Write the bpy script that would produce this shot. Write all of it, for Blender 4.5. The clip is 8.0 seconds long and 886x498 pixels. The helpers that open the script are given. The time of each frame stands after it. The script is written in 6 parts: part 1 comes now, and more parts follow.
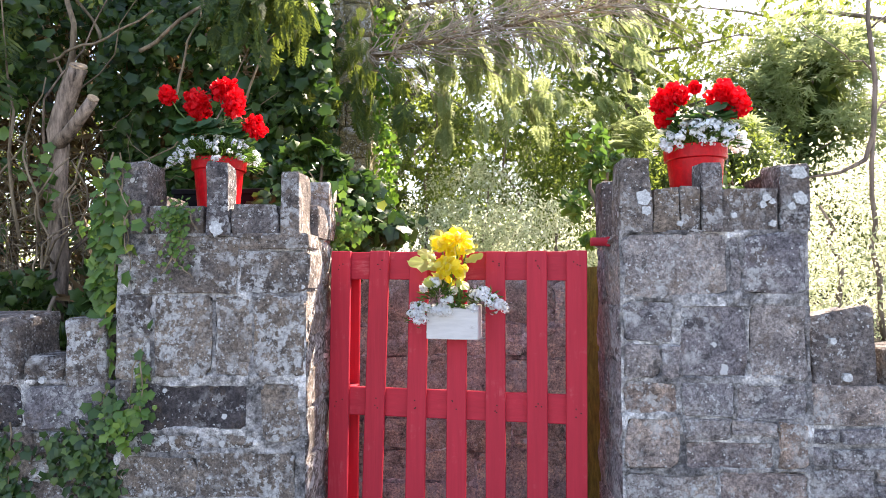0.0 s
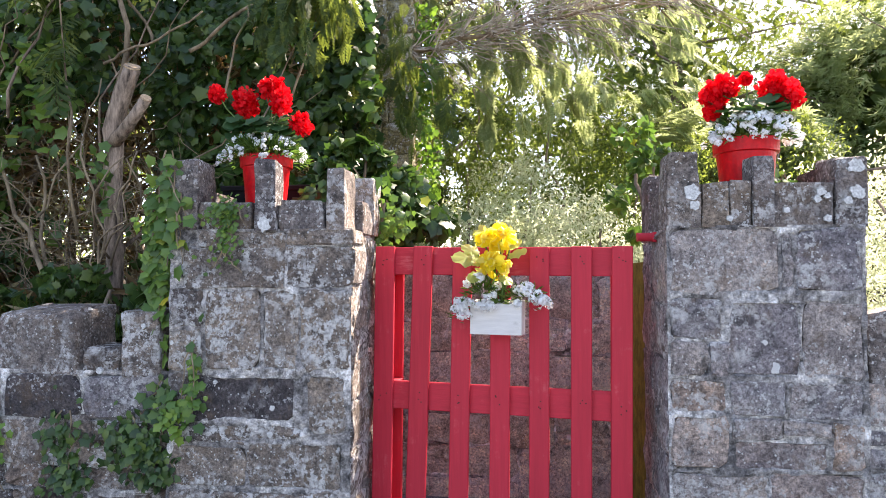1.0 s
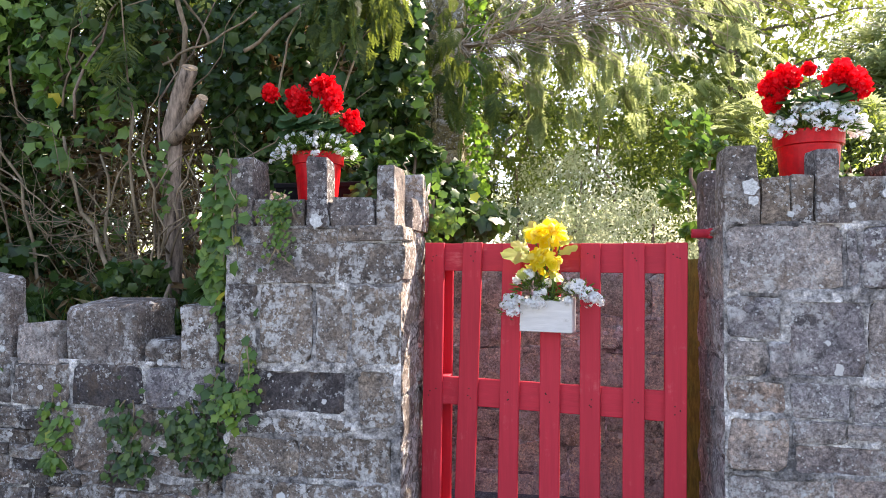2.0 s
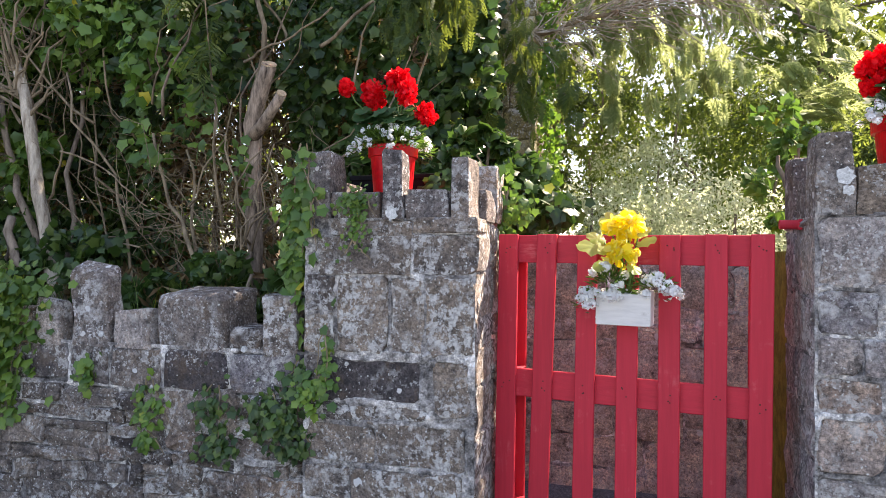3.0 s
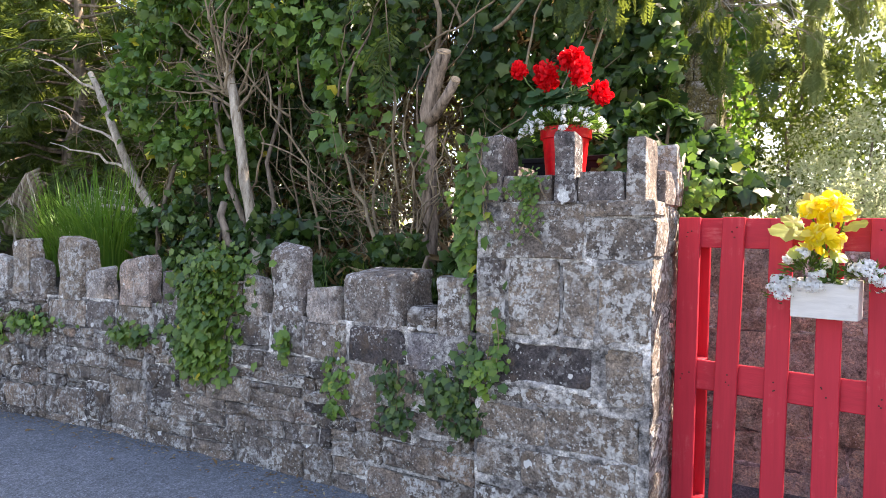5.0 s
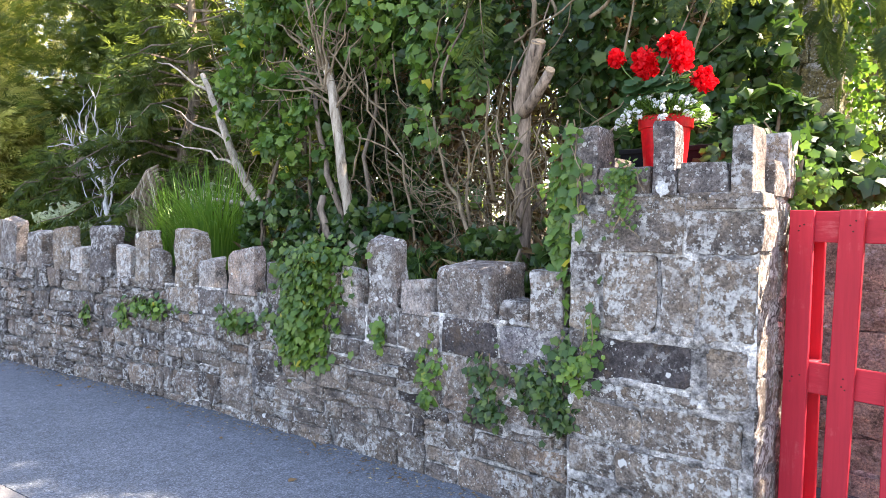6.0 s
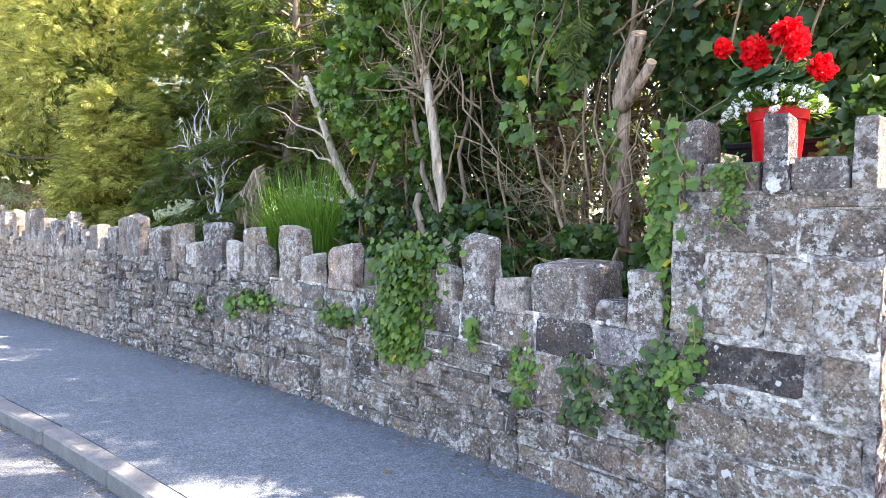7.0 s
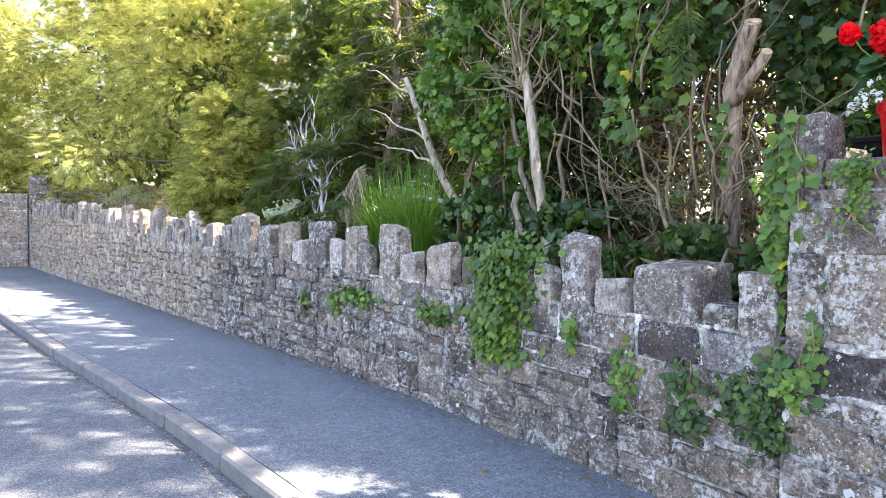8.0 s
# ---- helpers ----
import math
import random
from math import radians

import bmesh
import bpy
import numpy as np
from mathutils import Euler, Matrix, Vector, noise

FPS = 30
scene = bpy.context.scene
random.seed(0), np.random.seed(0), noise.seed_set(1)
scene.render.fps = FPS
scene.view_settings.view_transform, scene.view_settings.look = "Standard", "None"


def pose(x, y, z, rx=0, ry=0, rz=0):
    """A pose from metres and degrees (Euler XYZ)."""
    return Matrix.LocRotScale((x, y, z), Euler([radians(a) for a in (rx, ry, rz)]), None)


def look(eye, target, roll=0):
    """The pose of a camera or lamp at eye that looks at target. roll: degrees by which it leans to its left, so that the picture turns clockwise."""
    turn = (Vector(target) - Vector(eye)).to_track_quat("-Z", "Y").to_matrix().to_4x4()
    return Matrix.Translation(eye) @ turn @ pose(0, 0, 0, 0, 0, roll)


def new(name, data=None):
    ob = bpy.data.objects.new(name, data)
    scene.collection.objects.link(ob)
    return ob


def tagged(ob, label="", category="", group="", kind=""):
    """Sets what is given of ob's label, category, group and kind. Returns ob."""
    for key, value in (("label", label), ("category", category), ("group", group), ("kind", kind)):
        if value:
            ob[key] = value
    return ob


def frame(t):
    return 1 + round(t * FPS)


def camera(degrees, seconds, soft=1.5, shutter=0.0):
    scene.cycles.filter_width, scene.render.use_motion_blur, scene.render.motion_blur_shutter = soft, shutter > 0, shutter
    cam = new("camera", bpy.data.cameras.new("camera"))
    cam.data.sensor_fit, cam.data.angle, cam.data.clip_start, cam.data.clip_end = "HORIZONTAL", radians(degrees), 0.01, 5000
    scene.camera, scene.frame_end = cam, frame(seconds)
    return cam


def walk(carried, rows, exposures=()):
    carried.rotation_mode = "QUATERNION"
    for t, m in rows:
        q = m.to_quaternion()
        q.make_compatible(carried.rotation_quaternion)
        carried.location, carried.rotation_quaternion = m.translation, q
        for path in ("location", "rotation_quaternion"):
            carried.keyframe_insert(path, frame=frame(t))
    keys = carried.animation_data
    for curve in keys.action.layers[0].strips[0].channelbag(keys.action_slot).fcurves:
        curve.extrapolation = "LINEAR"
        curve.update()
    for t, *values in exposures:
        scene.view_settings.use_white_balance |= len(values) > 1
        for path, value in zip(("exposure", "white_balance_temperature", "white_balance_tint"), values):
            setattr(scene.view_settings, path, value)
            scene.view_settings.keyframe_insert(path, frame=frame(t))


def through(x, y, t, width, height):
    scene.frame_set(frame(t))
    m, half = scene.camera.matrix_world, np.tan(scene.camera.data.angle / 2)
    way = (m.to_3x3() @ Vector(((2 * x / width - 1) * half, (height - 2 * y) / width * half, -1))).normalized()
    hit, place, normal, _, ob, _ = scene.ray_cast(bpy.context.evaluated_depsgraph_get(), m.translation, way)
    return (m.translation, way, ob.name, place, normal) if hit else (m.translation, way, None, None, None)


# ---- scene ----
cam = camera(67.7, 8.0, 0.5)
PATH = [
    (0, (0.096, -2.778, 1.241), (-0.008, -0.783, 1.334), -0.2),
    (0.5, (0.088, -2.78, 1.24), (-0.065, -0.787, 1.324), -0.1),
    (1, (0.085, -2.784, 1.24), (-0.142, -0.798, 1.32), -0.0),
    (2.5, (0.073, -2.785, 1.255), (-0.389, -0.84, 1.302), 0.3),
    (3, (0.062, -2.791, 1.257), (-0.513, -0.876, 1.287), 0.4),
    (3.5, (0.062, -2.789, 1.259), (-0.632, -0.914, 1.274), 0.5),
    (4, (0.064, -2.793, 1.263), (-0.753, -0.967, 1.261), 0.5),
    (4.5, (0.064, -2.791, 1.266), (-0.865, -1.02, 1.249), 0.6),
    (6, (0.07, -2.782, 1.276), (-1.207, -1.244, 1.214), 0.8),
    (6.5, (0.074, -2.783, 1.281), (-1.305, -1.336, 1.21), 0.8),
    (7, (0.07, -2.779, 1.285), (-1.413, -1.439, 1.207), 0.9),
    (7.5, (0.07, -2.779, 1.286), (-1.502, -1.545, 1.203), 1.0),
    (8, (0.064, -2.781, 1.286), (-1.598, -1.672, 1.2), 1.0),
]
EXPOSURES = [(0, 2.15, 7050, 21), (1, 2.12, 7100, 21.5), (2.5, 2.05, 7250, 21.5), (3.5, 1.97, 7450, 22), (4.5, 2.05, 7450, 22), (6, 2.7, 7250, 20), (7, 2.83, 7150, 19), (8, 2.78, 7050, 18.5)]
walk(cam, [(t, look(eye, target, roll)) for t, eye, target, roll in PATH], EXPOSURES)

# ---- light ----
SUN_AZ, SUN_EL = radians(36), radians(48)      # from +y towards +x, and above the horizon
sun_way = Vector((math.sin(SUN_AZ) * math.cos(SUN_EL), math.cos(SUN_AZ) * math.cos(SUN_EL), math.sin(SUN_EL)))
sun = new("sun", bpy.data.lights.new("sun", "SUN"))
sun.data.energy, sun.data.angle, sun.data.color = 5.0, radians(0.53), (1.0, 0.94, 0.82)
sun.matrix_world = look((0, 0, 30), Vector((0, 0, 30)) - sun_way)
world = bpy.data.worlds.new("sky")
scene.world = world
world.use_nodes = True
wn = world.node_tree.nodes
sky = wn.new("ShaderNodeTexSky")
sky.sky_type, sky.sun_disc = "NISHITA", False
sky.sun_elevation, sky.sun_rotation = SUN_EL, SUN_AZ
sky.air_density, sky.dust_density = 1.0, 1.5
wn["Background"].inputs[1].default_value = 0.15
world.node_tree.links.new(sky.outputs[0], wn["Background"].inputs[0])

# ---- materials ----


class Nodes:
    """Short-hand for building one node material."""

    def __init__(self, name):
        self.m = bpy.data.materials.new(name)
        self.m.use_nodes = True
        self.t = self.m.node_tree
        self.b = self.t.nodes["Principled BSDF"]
        self.out = self.t.nodes["Material Output"]
        self.co = self.add("ShaderNodeTexCoord").outputs["Object"]

    def add(self, kind, **props):
        n = self.t.nodes.new(kind)
        for k, v in props.items():
            setattr(n, k, v)
        return n

    def link(self, a, b):
        self.t.links.new(a, b)

    def put(self, socket, v):
        if isinstance(v, (int, float)):
            socket.default_value = v
        elif isinstance(v, (tuple, list)):
            socket.default_value = (*v, 1.0) if len(v) == 3 else v
        else:
            self.link(v, socket)

    def noise(self, scale, detail=4.0, rough=0.6, co=None):
        n = self.add("ShaderNodeTexNoise")
        self.put(n.inputs["Vector"], co or self.co)
        n.inputs["Scale"].default_value, n.inputs["Detail"].default_value, n.inputs["Roughness"].default_value = scale, detail, rough
        return n.outputs["Fac"]

    def voronoi(self, scale, co=None, feature="F1"):
        n = self.add("ShaderNodeTexVoronoi", feature=feature)
        self.put(n.inputs["Vector"], co or self.co)
        n.inputs["Scale"].default_value = scale
        return n

    def ramp(self, fac, stops):
        n = self.add("ShaderNodeValToRGB")
        e = n.color_ramp.elements
        while len(e) < len(stops):
            e.new(0.5)
        for el, (p, c) in zip(e, stops):
            el.position = p
            el.color = (*c, 1.0) if isinstance(c, tuple) else (c, c, c, 1.0)
        self.put(n.inputs[0], fac)
        return n.outputs[0]

    def mix(self, fac, a, b, mode="MIX"):
        n = self.add("ShaderNodeMix", data_type="RGBA", blend_type=mode)
        self.put(n.inputs[0], fac)
        self.put(n.inputs[6], a)
        self.put(n.inputs[7], b)
        return n.outputs[2]

    def math(self, op, a, b=0.0):
        n = self.add("ShaderNodeMath", operation=op)
        self.put(n.inputs[0], a)
        self.put(n.inputs[1], b)
        return n.outputs[0]

    def bump(self, height, strength=0.5, distance=0.01, normal=None):
        n = self.add("ShaderNodeBump")
        n.inputs["Strength"].default_value, n.inputs["Distance"].default_value = strength, distance
        self.put(n.inputs["Height"], height)
        if normal is not None:
            self.link(normal, n.inputs["Normal"])
        return n.outputs[0]

    def random(self, island=False):
        return self.add("ShaderNodeNewGeometry").outputs["Random Per Island"] if island else self.add("ShaderNodeObjectInfo").outputs["Random"]

    def done(self, color, rough=0.8, normal=None, spec=0.3, metal=0.0):
        self.put(self.b.inputs["Base Color"], color)
        self.put(self.b.inputs["Roughness"], rough)
        self.b.inputs["Specular IOR Level"].default_value = spec
        self.b.inputs["Metallic"].default_value = metal
        if normal is not None:
            self.link(normal, self.b.inputs["Normal"])
        return self.m


def stone_material(name, tones, lichen=0.5, island=False, spots=1.0):
    """Weathered stone: mottled tone, algae and rust stains, patches of crusty lichen and scattered round lichens; each stone differs."""
    n = Nodes(name)
    r = n.random(island)
    shift = n.add("ShaderNodeCombineXYZ")
    for i, k in enumerate((17.0, 31.0, 23.0)):
        n.link(n.math("MULTIPLY", r, k), shift.inputs[i])
    own = n.add("ShaderNodeVectorMath", operation="ADD")
    n.link(n.co, own.inputs[0])
    n.link(shift.outputs[0], own.inputs[1])
    n.co = own.outputs[0]
    grain, mid, blotch = n.noise(85, 6, 0.8), n.noise(17, 7, 0.75), n.noise(5.0, 5, 0.6)
    col = n.ramp(r, tones)
    col = n.mix(0.85, col, n.ramp(mid, [(0.30, (0.35, 0.34, 0.34)), (0.5, (0.95, 0.95, 0.95)), (0.70, (1.7, 1.65, 1.55))]), "MULTIPLY")
    col = n.mix(0.85, col, n.ramp(grain, [(0.34, 0.12), (0.5, 0.98), (0.66, 1.9)]), "MULTIPLY")
    col = n.mix(0.7, col, n.ramp(blotch, [(0.3, (0.55, 0.52, 0.57)), (0.52, (1.04, 0.98, 0.99)), (0.72, (1.45, 1.27, 1.12))]), "MULTIPLY")
    col = n.mix(n.math("MULTIPLY", n.ramp(n.noise(8, 6, 0.7), [(0.54, 0.0), (0.64, 1.0)]), 0.45), col, (0.19, 0.125, 0.075))
    col = n.mix(n.math("MULTIPLY", n.ramp(n.noise(11, 7, 0.75), [(0.36, 1.0), (0.45, 0.0)]), 0.65), col, (0.030, 0.029, 0.030))
    warp = n.add("ShaderNodeVectorMath", operation="ADD")
    wob = n.add("ShaderNodeTexNoise")
    wob.inputs["Scale"].default_value = 40
    n.link(n.co, wob.inputs["Vector"])
    shrink = n.add("ShaderNodeVectorMath", operation="SCALE")
    shrink.inputs["Scale"].default_value = 0.024
    n.link(wob.outputs["Color"], shrink.inputs[0])
    n.link(n.co, warp.inputs[0])
    n.link(shrink.outputs[0], warp.inputs[1])
    patch = n.ramp(n.noise(3.6, 4, 0.65), [(0.56 - 0.13 * lichen, 0.0), (0.66 - 0.12 * lichen, 1.0)])
    crust = n.math("MULTIPLY", n.ramp(n.noise(24, 8, 0.72), [(0.50, 0.0), (0.525, 1.0)]), patch)
    pale = n.math("MULTIPLY", n.ramp(n.noise(52, 5, 0.7), [(0.54, 0.0), (0.575, 1.0)]), n.ramp(n.noise(6, 4, 0.6), [(0.50 - 0.07 * lichen, 0.0), (0.64, 1.0)]))
    dots = n.voronoi(58, warp.outputs[0])
    dot = n.math("MULTIPLY", n.ramp(dots.outputs["Distance"], [(0.17, 1.0), (0.25, 0.0)]), n.ramp(dots.outputs["Color"], [(0.66 - 0.09 * spots, 0.0), (0.68 - 0.09 * spots, 1.0)]))
    rounds = n.voronoi(13, warp.outputs[0])
    size = n.math("MULTIPLY", n.ramp(rounds.outputs["Color"], [(0.76 - 0.08 * spots, 0.0), (0.95, 1.0)]), 0.30)
    rnd = n.ramp(n.math("SUBTRACT", size, rounds.outputs["Distance"]), [(0.0, 0.0), (0.03, 1.0)])
    tone = n.ramp(n.noise(70, 4), [(0.36, (0.38, 0.365, 0.335)), (0.57, (0.88, 0.86, 0.82))])
    col = n.mix(n.math("MULTIPLY", crust, 0.35 + 0.45 * min(lichen, 1.0)), col, tone)
    col = n.mix(n.math("MULTIPLY", pale, 0.85), col, (0.70, 0.69, 0.66))
    col = n.mix(n.math("MULTIPLY", dot, 0.85), col, (0.78, 0.78, 0.75))
    col = n.mix(n.math("MULTIPLY", rnd, 0.92), col, (0.82, 0.81, 0.78))
    height = n.math("ADD", n.math("MULTIPLY", grain, 0.6), n.math("ADD", n.math("MULTIPLY", mid, 1.6), n.math("MULTIPLY", crust, 0.12)))
    return n.done(col, n.ramp(grain, [(0.3, 0.75), (0.7, 0.95)]), n.bump(height, 1.0, 0.022), 0.25)


def leaf_material(name, stops, through=0.45, glow=(0.35, 0.5, 0.06), rough=0.45, spec=0.4, tint_scale=1.2):
    """Leaves vary one by one, and let light through."""
    n = Nodes(name)
    base = n.ramp(n.random(True), stops)
    base = n.mix(0.6, base, n.ramp(n.noise(tint_scale, 3), [(0.3, 0.55), (0.5, 1.0), (0.7, 1.5)]), "MULTIPLY")
    n.done(base, rough, None, spec)
    tr = n.add("ShaderNodeBsdfTranslucent")
    n.put(tr.inputs["Color"], n.mix(0.65, base, glow))
    mx = n.add("ShaderNodeMixShader")
    mx.inputs[0].default_value = through
    n.link(n.b.outputs[0], mx.inputs[1])
    n.link(tr.outputs[0], mx.inputs[2])
    n.link(mx.outputs[0], n.out.inputs["Surface"])
    return n.m


def bark_material(name, dark, light, scale=14, island=False):
    n = Nodes(name)
    mp = n.add("ShaderNodeMapping")
    mp.inputs["Scale"].default_value = (1, 1, 0.22)
    n.link(n.co, mp.inputs["Vector"])
    f = n.noise(scale, 6, 0.7, mp.outputs[0])
    col = n.ramp(f, [(0.32, dark), (0.68, light)])
    col = n.mix(0.5, col, n.ramp(n.noise(4, 3), [(0.3, 0.6), (0.7, 1.4)]), "MULTIPLY")
    if island:
        col = n.mix(0.6, col, n.ramp(n.random(True), [(0.0, 0.5), (1.0, 1.7)]), "MULTIPLY")
    return n.done(col, 0.9, n.bump(f, 0.8, 0.01), 0.15)


def toned(k, *stops):
    return [(p, (1.06 * k * r, k * g, 0.96 * k * b)) for p, (r, g, b) in stops]


GREYS = toned(1.2, (0.0, (0.062, 0.057, 0.055)), (0.18, (0.128, 0.116, 0.103)), (0.36, (0.203, 0.183, 0.156)), (0.5, (0.113, 0.107, 0.104)), (0.66, (0.225, 0.204, 0.178)), (0.8, (0.161, 0.145, 0.128)), (0.94, (0.200, 0.160, 0.128)), (1.0, (0.265, 0.245, 0.215)))
M_STONE = stone_material("grey_rubble_stone", GREYS, 0.7)
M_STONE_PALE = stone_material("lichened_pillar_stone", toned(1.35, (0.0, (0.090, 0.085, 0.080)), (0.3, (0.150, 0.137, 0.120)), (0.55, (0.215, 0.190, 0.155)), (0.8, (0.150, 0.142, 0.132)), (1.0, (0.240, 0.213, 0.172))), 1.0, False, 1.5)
M_STONE_BLUE = stone_material("blue_grey_pillar_stone", toned(1.6, (0.0, (0.125, 0.125, 0.135)), (0.3, (0.195, 0.195, 0.20)), (0.55, (0.26, 0.245, 0.225)), (0.75, (0.165, 0.17, 0.185)), (0.92, (0.22, 0.18, 0.15)), (1.0, (0.29, 0.28, 0.265))), 0.6, False, 1.3)
M_STONE_BANK = stone_material("brown_bank_stone", toned(2.0, (0.0, (0.19, 0.185, 0.155)), (0.5, (0.28, 0.275, 0.235)), (1.0, (0.34, 0.335, 0.29))), 0.4)
M_STONE_FAR = stone_material("brown_grey_rubble_stone", toned(1.55, (0.0, (0.150, 0.132, 0.110)), (0.3, (0.247, 0.216, 0.176)), (0.6, (0.190, 0.170, 0.140)), (0.85, (0.250, 0.204, 0.155)), (1.0, (0.310, 0.276, 0.225))), 0.6, True)
M_STONE_TOP = stone_material("coping_stone", toned(1.4, (0.0, (0.096, 0.092, 0.092)), (0.3, (0.165, 0.152, 0.135)), (0.6, (0.140, 0.134, 0.130)), (0.85, (0.205, 0.175, 0.135)), (1.0, (0.235, 0.22, 0.19))), 0.6)
M_STONE_LIGHT = stone_material("white_lichened_coping_stone", toned(1.3, (0.0, (0.30, 0.28, 0.25)), (1.0, (0.36, 0.34, 0.31))), 1.3, False, 1.5)
M_STONE_MOSSY = stone_material("mossy_pier_stone", [(0.0, (0.20, 0.175, 0.075)), (0.5, (0.30, 0.27, 0.13)), (1.0, (0.38, 0.34, 0.20))], 0.3)
M_DARKSTONE = stone_material("dark_slate_stone", [(0.0, (0.080, 0.073, 0.074)), (1.0, (0.105, 0.094, 0.092))], 0.05, False, 0.8)


def plain_noise(name, a, b, scale, rough=0.9, bump=0.5, dist=0.01, spec=0.2, fine=120.0):
    n = Nodes(name)
    f = n.noise(scale, 6, 0.7)
    g = n.noise(fine, 3, 0.6)
    col = n.mix(0.6, n.ramp(f, [(0.3, a), (0.7, b)]), n.ramp(g, [(0.25, 0.55), (0.75, 1.45)]), "MULTIPLY")
    return n.done(col, rough, n.bump(n.math("ADD", f, n.math("MULTIPLY", g, 0.6)), bump, dist), spec)


def mortar_material(name="lime_mortar", k=1.0):
    """Old lime mortar: pale and crumbly, grey with algae in places, full of grit."""
    n = Nodes(name)
    f, m, g = n.noise(5, 6, 0.7), n.noise(26, 6, 0.75), n.noise(110, 4, 0.7)
    col = n.ramp(f, [(0.36, (0.10 * k, 0.094 * k, 0.092 * k)), (0.47, (0.24 * k, 0.225 * k, 0.212 * k)), (0.56, (0.40 * k, 0.38 * k, 0.355 * k)), (0.66, (0.64 * k, 0.615 * k, 0.58 * k))])
    col = n.mix(0.85, col, n.ramp(m, [(0.36, 0.18), (0.48, 0.85), (0.62, 1.7)]), "MULTIPLY")
    col = n.mix(0.7, col, n.ramp(g, [(0.3, 0.45), (0.7, 1.45)]), "MULTIPLY")
    return n.done(col, 0.95, n.bump(n.math("ADD", m, n.math("MULTIPLY", g, 0.5)), 1.0, 0.022), 0.1)


def asphalt_material(name, a, b):
    n = Nodes(name)
    v = n.voronoi(150)
    chip = n.ramp(v.outputs["Color"], [(0.1, 0.45), (0.6, 1.0), (0.95, 1.9)])
    wear = n.noise(1.3, 5, 0.6)
    col = n.mix(0.85, n.ramp(wear, [(0.3, a), (0.7, b)]), chip, "MULTIPLY")
    col = n.mix(0.35, col, n.ramp(n.noise(14, 5, 0.7), [(0.35, 0.5), (0.65, 1.4)]), "MULTIPLY")
    return n.done(col, 0.85, n.bump(n.math("ADD", v.outputs["Distance"], n.noise(40, 3)), 0.7, 0.006), 0.35)


def paint_material(name, color, worn, amount=0.35, rough=0.55, along=(1, 1, 0.06)):
    """Brushed paint with a faint grain and thin worn places."""
    n = Nodes(name)
    mp = n.add("ShaderNodeMapping")
    mp.inputs["Scale"].default_value = along
    n.link(n.co, mp.inputs["Vector"])
    g = n.noise(60, 5, 0.65, mp.outputs[0])
    wear = n.math("MULTIPLY", n.ramp(n.noise(7, 6, 0.75), [(0.56, 0.0), (0.7, 1.0)]), n.ramp(g, [(0.45, 0.0), (0.6, 1.0)]))
    col = n.mix(0.35, color, n.ramp(g, [(0.3, 0.7), (0.7, 1.25)]), "MULTIPLY")
    col = n.mix(0.3, col, n.ramp(n.random(), [(0.0, 0.8), (1.0, 1.2)]), "MULTIPLY")
    col = n.mix(n.math("MULTIPLY", wear, amount), col, worn)
    return n.done(col, rough, n.bump(g, 0.35, 0.004), 0.2)


M_MORTAR = mortar_material("lime_mortar", 1.4)
M_GAP = mortar_material("deep_old_mortar", 0.6)
M_MORTAR_GREY = mortar_material("grey_old_mortar", 1.6)
M_ROAD = asphalt_material("road_asphalt", (0.100, 0.110, 0.122), (0.138, 0.148, 0.160))
M_PAVE = asphalt_material("pavement_asphalt", (0.118, 0.136, 0.153), (0.158, 0.175, 0.196))
M_KERB = plain_noise("kerb_concrete", (0.12, 0.12, 0.12), (0.21, 0.205, 0.20), 6, 0.9, 0.6, 0.006)
M_SOIL = plain_noise("garden_soil", (0.025, 0.02, 0.014), (0.07, 0.055, 0.035), 7, 0.95, 1.0, 0.04)
M_MOSS = plain_noise("moss", (0.09, 0.085, 0.018), (0.34, 0.30, 0.05), 12, 0.95, 1.0, 0.02)
M_RED = paint_material("red_gate_paint", (0.46, 0.026, 0.042), (0.58, 0.14, 0.14), 0.5)
M_RED_RAIL = paint_material("red_rail_paint", (0.46, 0.026, 0.042), (0.58, 0.14, 0.14), 0.5, 0.55, (0.06, 1, 1))
M_WHITE = paint_material("white_box_paint", (0.60, 0.57, 0.53), (0.28, 0.25, 0.21), 0.9, 0.6, (0.06, 1, 1))
M_POT = plain_noise("red_pot_plastic", (0.52, 0.004, 0.008), (0.60, 0.006, 0.010), 3, 0.4, 0.05, 0.001, 0.22, 40.0)
M_BARK = bark_material("brown_bark", (0.07, 0.052, 0.038), (0.33, 0.26, 0.195), 20)
M_BARK_RED = bark_material("flaking_brown_bark", (0.035, 0.026, 0.020), (0.40, 0.30, 0.22), 34)
M_BARK_PALE = bark_material("pale_dead_bark", (0.15, 0.11, 0.075), (0.60, 0.52, 0.41), 26)
M_BARK_SILVER = bark_material("silver_dead_wood", (0.25, 0.24, 0.23), (0.62, 0.60, 0.57), 16)
M_TWIG = bark_material("dry_twig", (0.07, 0.05, 0.032), (0.29, 0.225, 0.145), 20, True)
M_CUT = plain_noise("cut_wood", (0.30, 0.20, 0.12), (0.52, 0.39, 0.25), 22, 0.85, 0.3, 0.003)
M_IVY = leaf_material("ivy_leaf", [(0.0, (0.016, 0.038, 0.011)), (0.5, (0.034, 0.072, 0.015)), (0.85, (0.060, 0.108, 0.021)), (1.0, (0.10, 0.145, 0.032))], 0.2, (0.12, 0.27, 0.04), 0.38, 0.35)
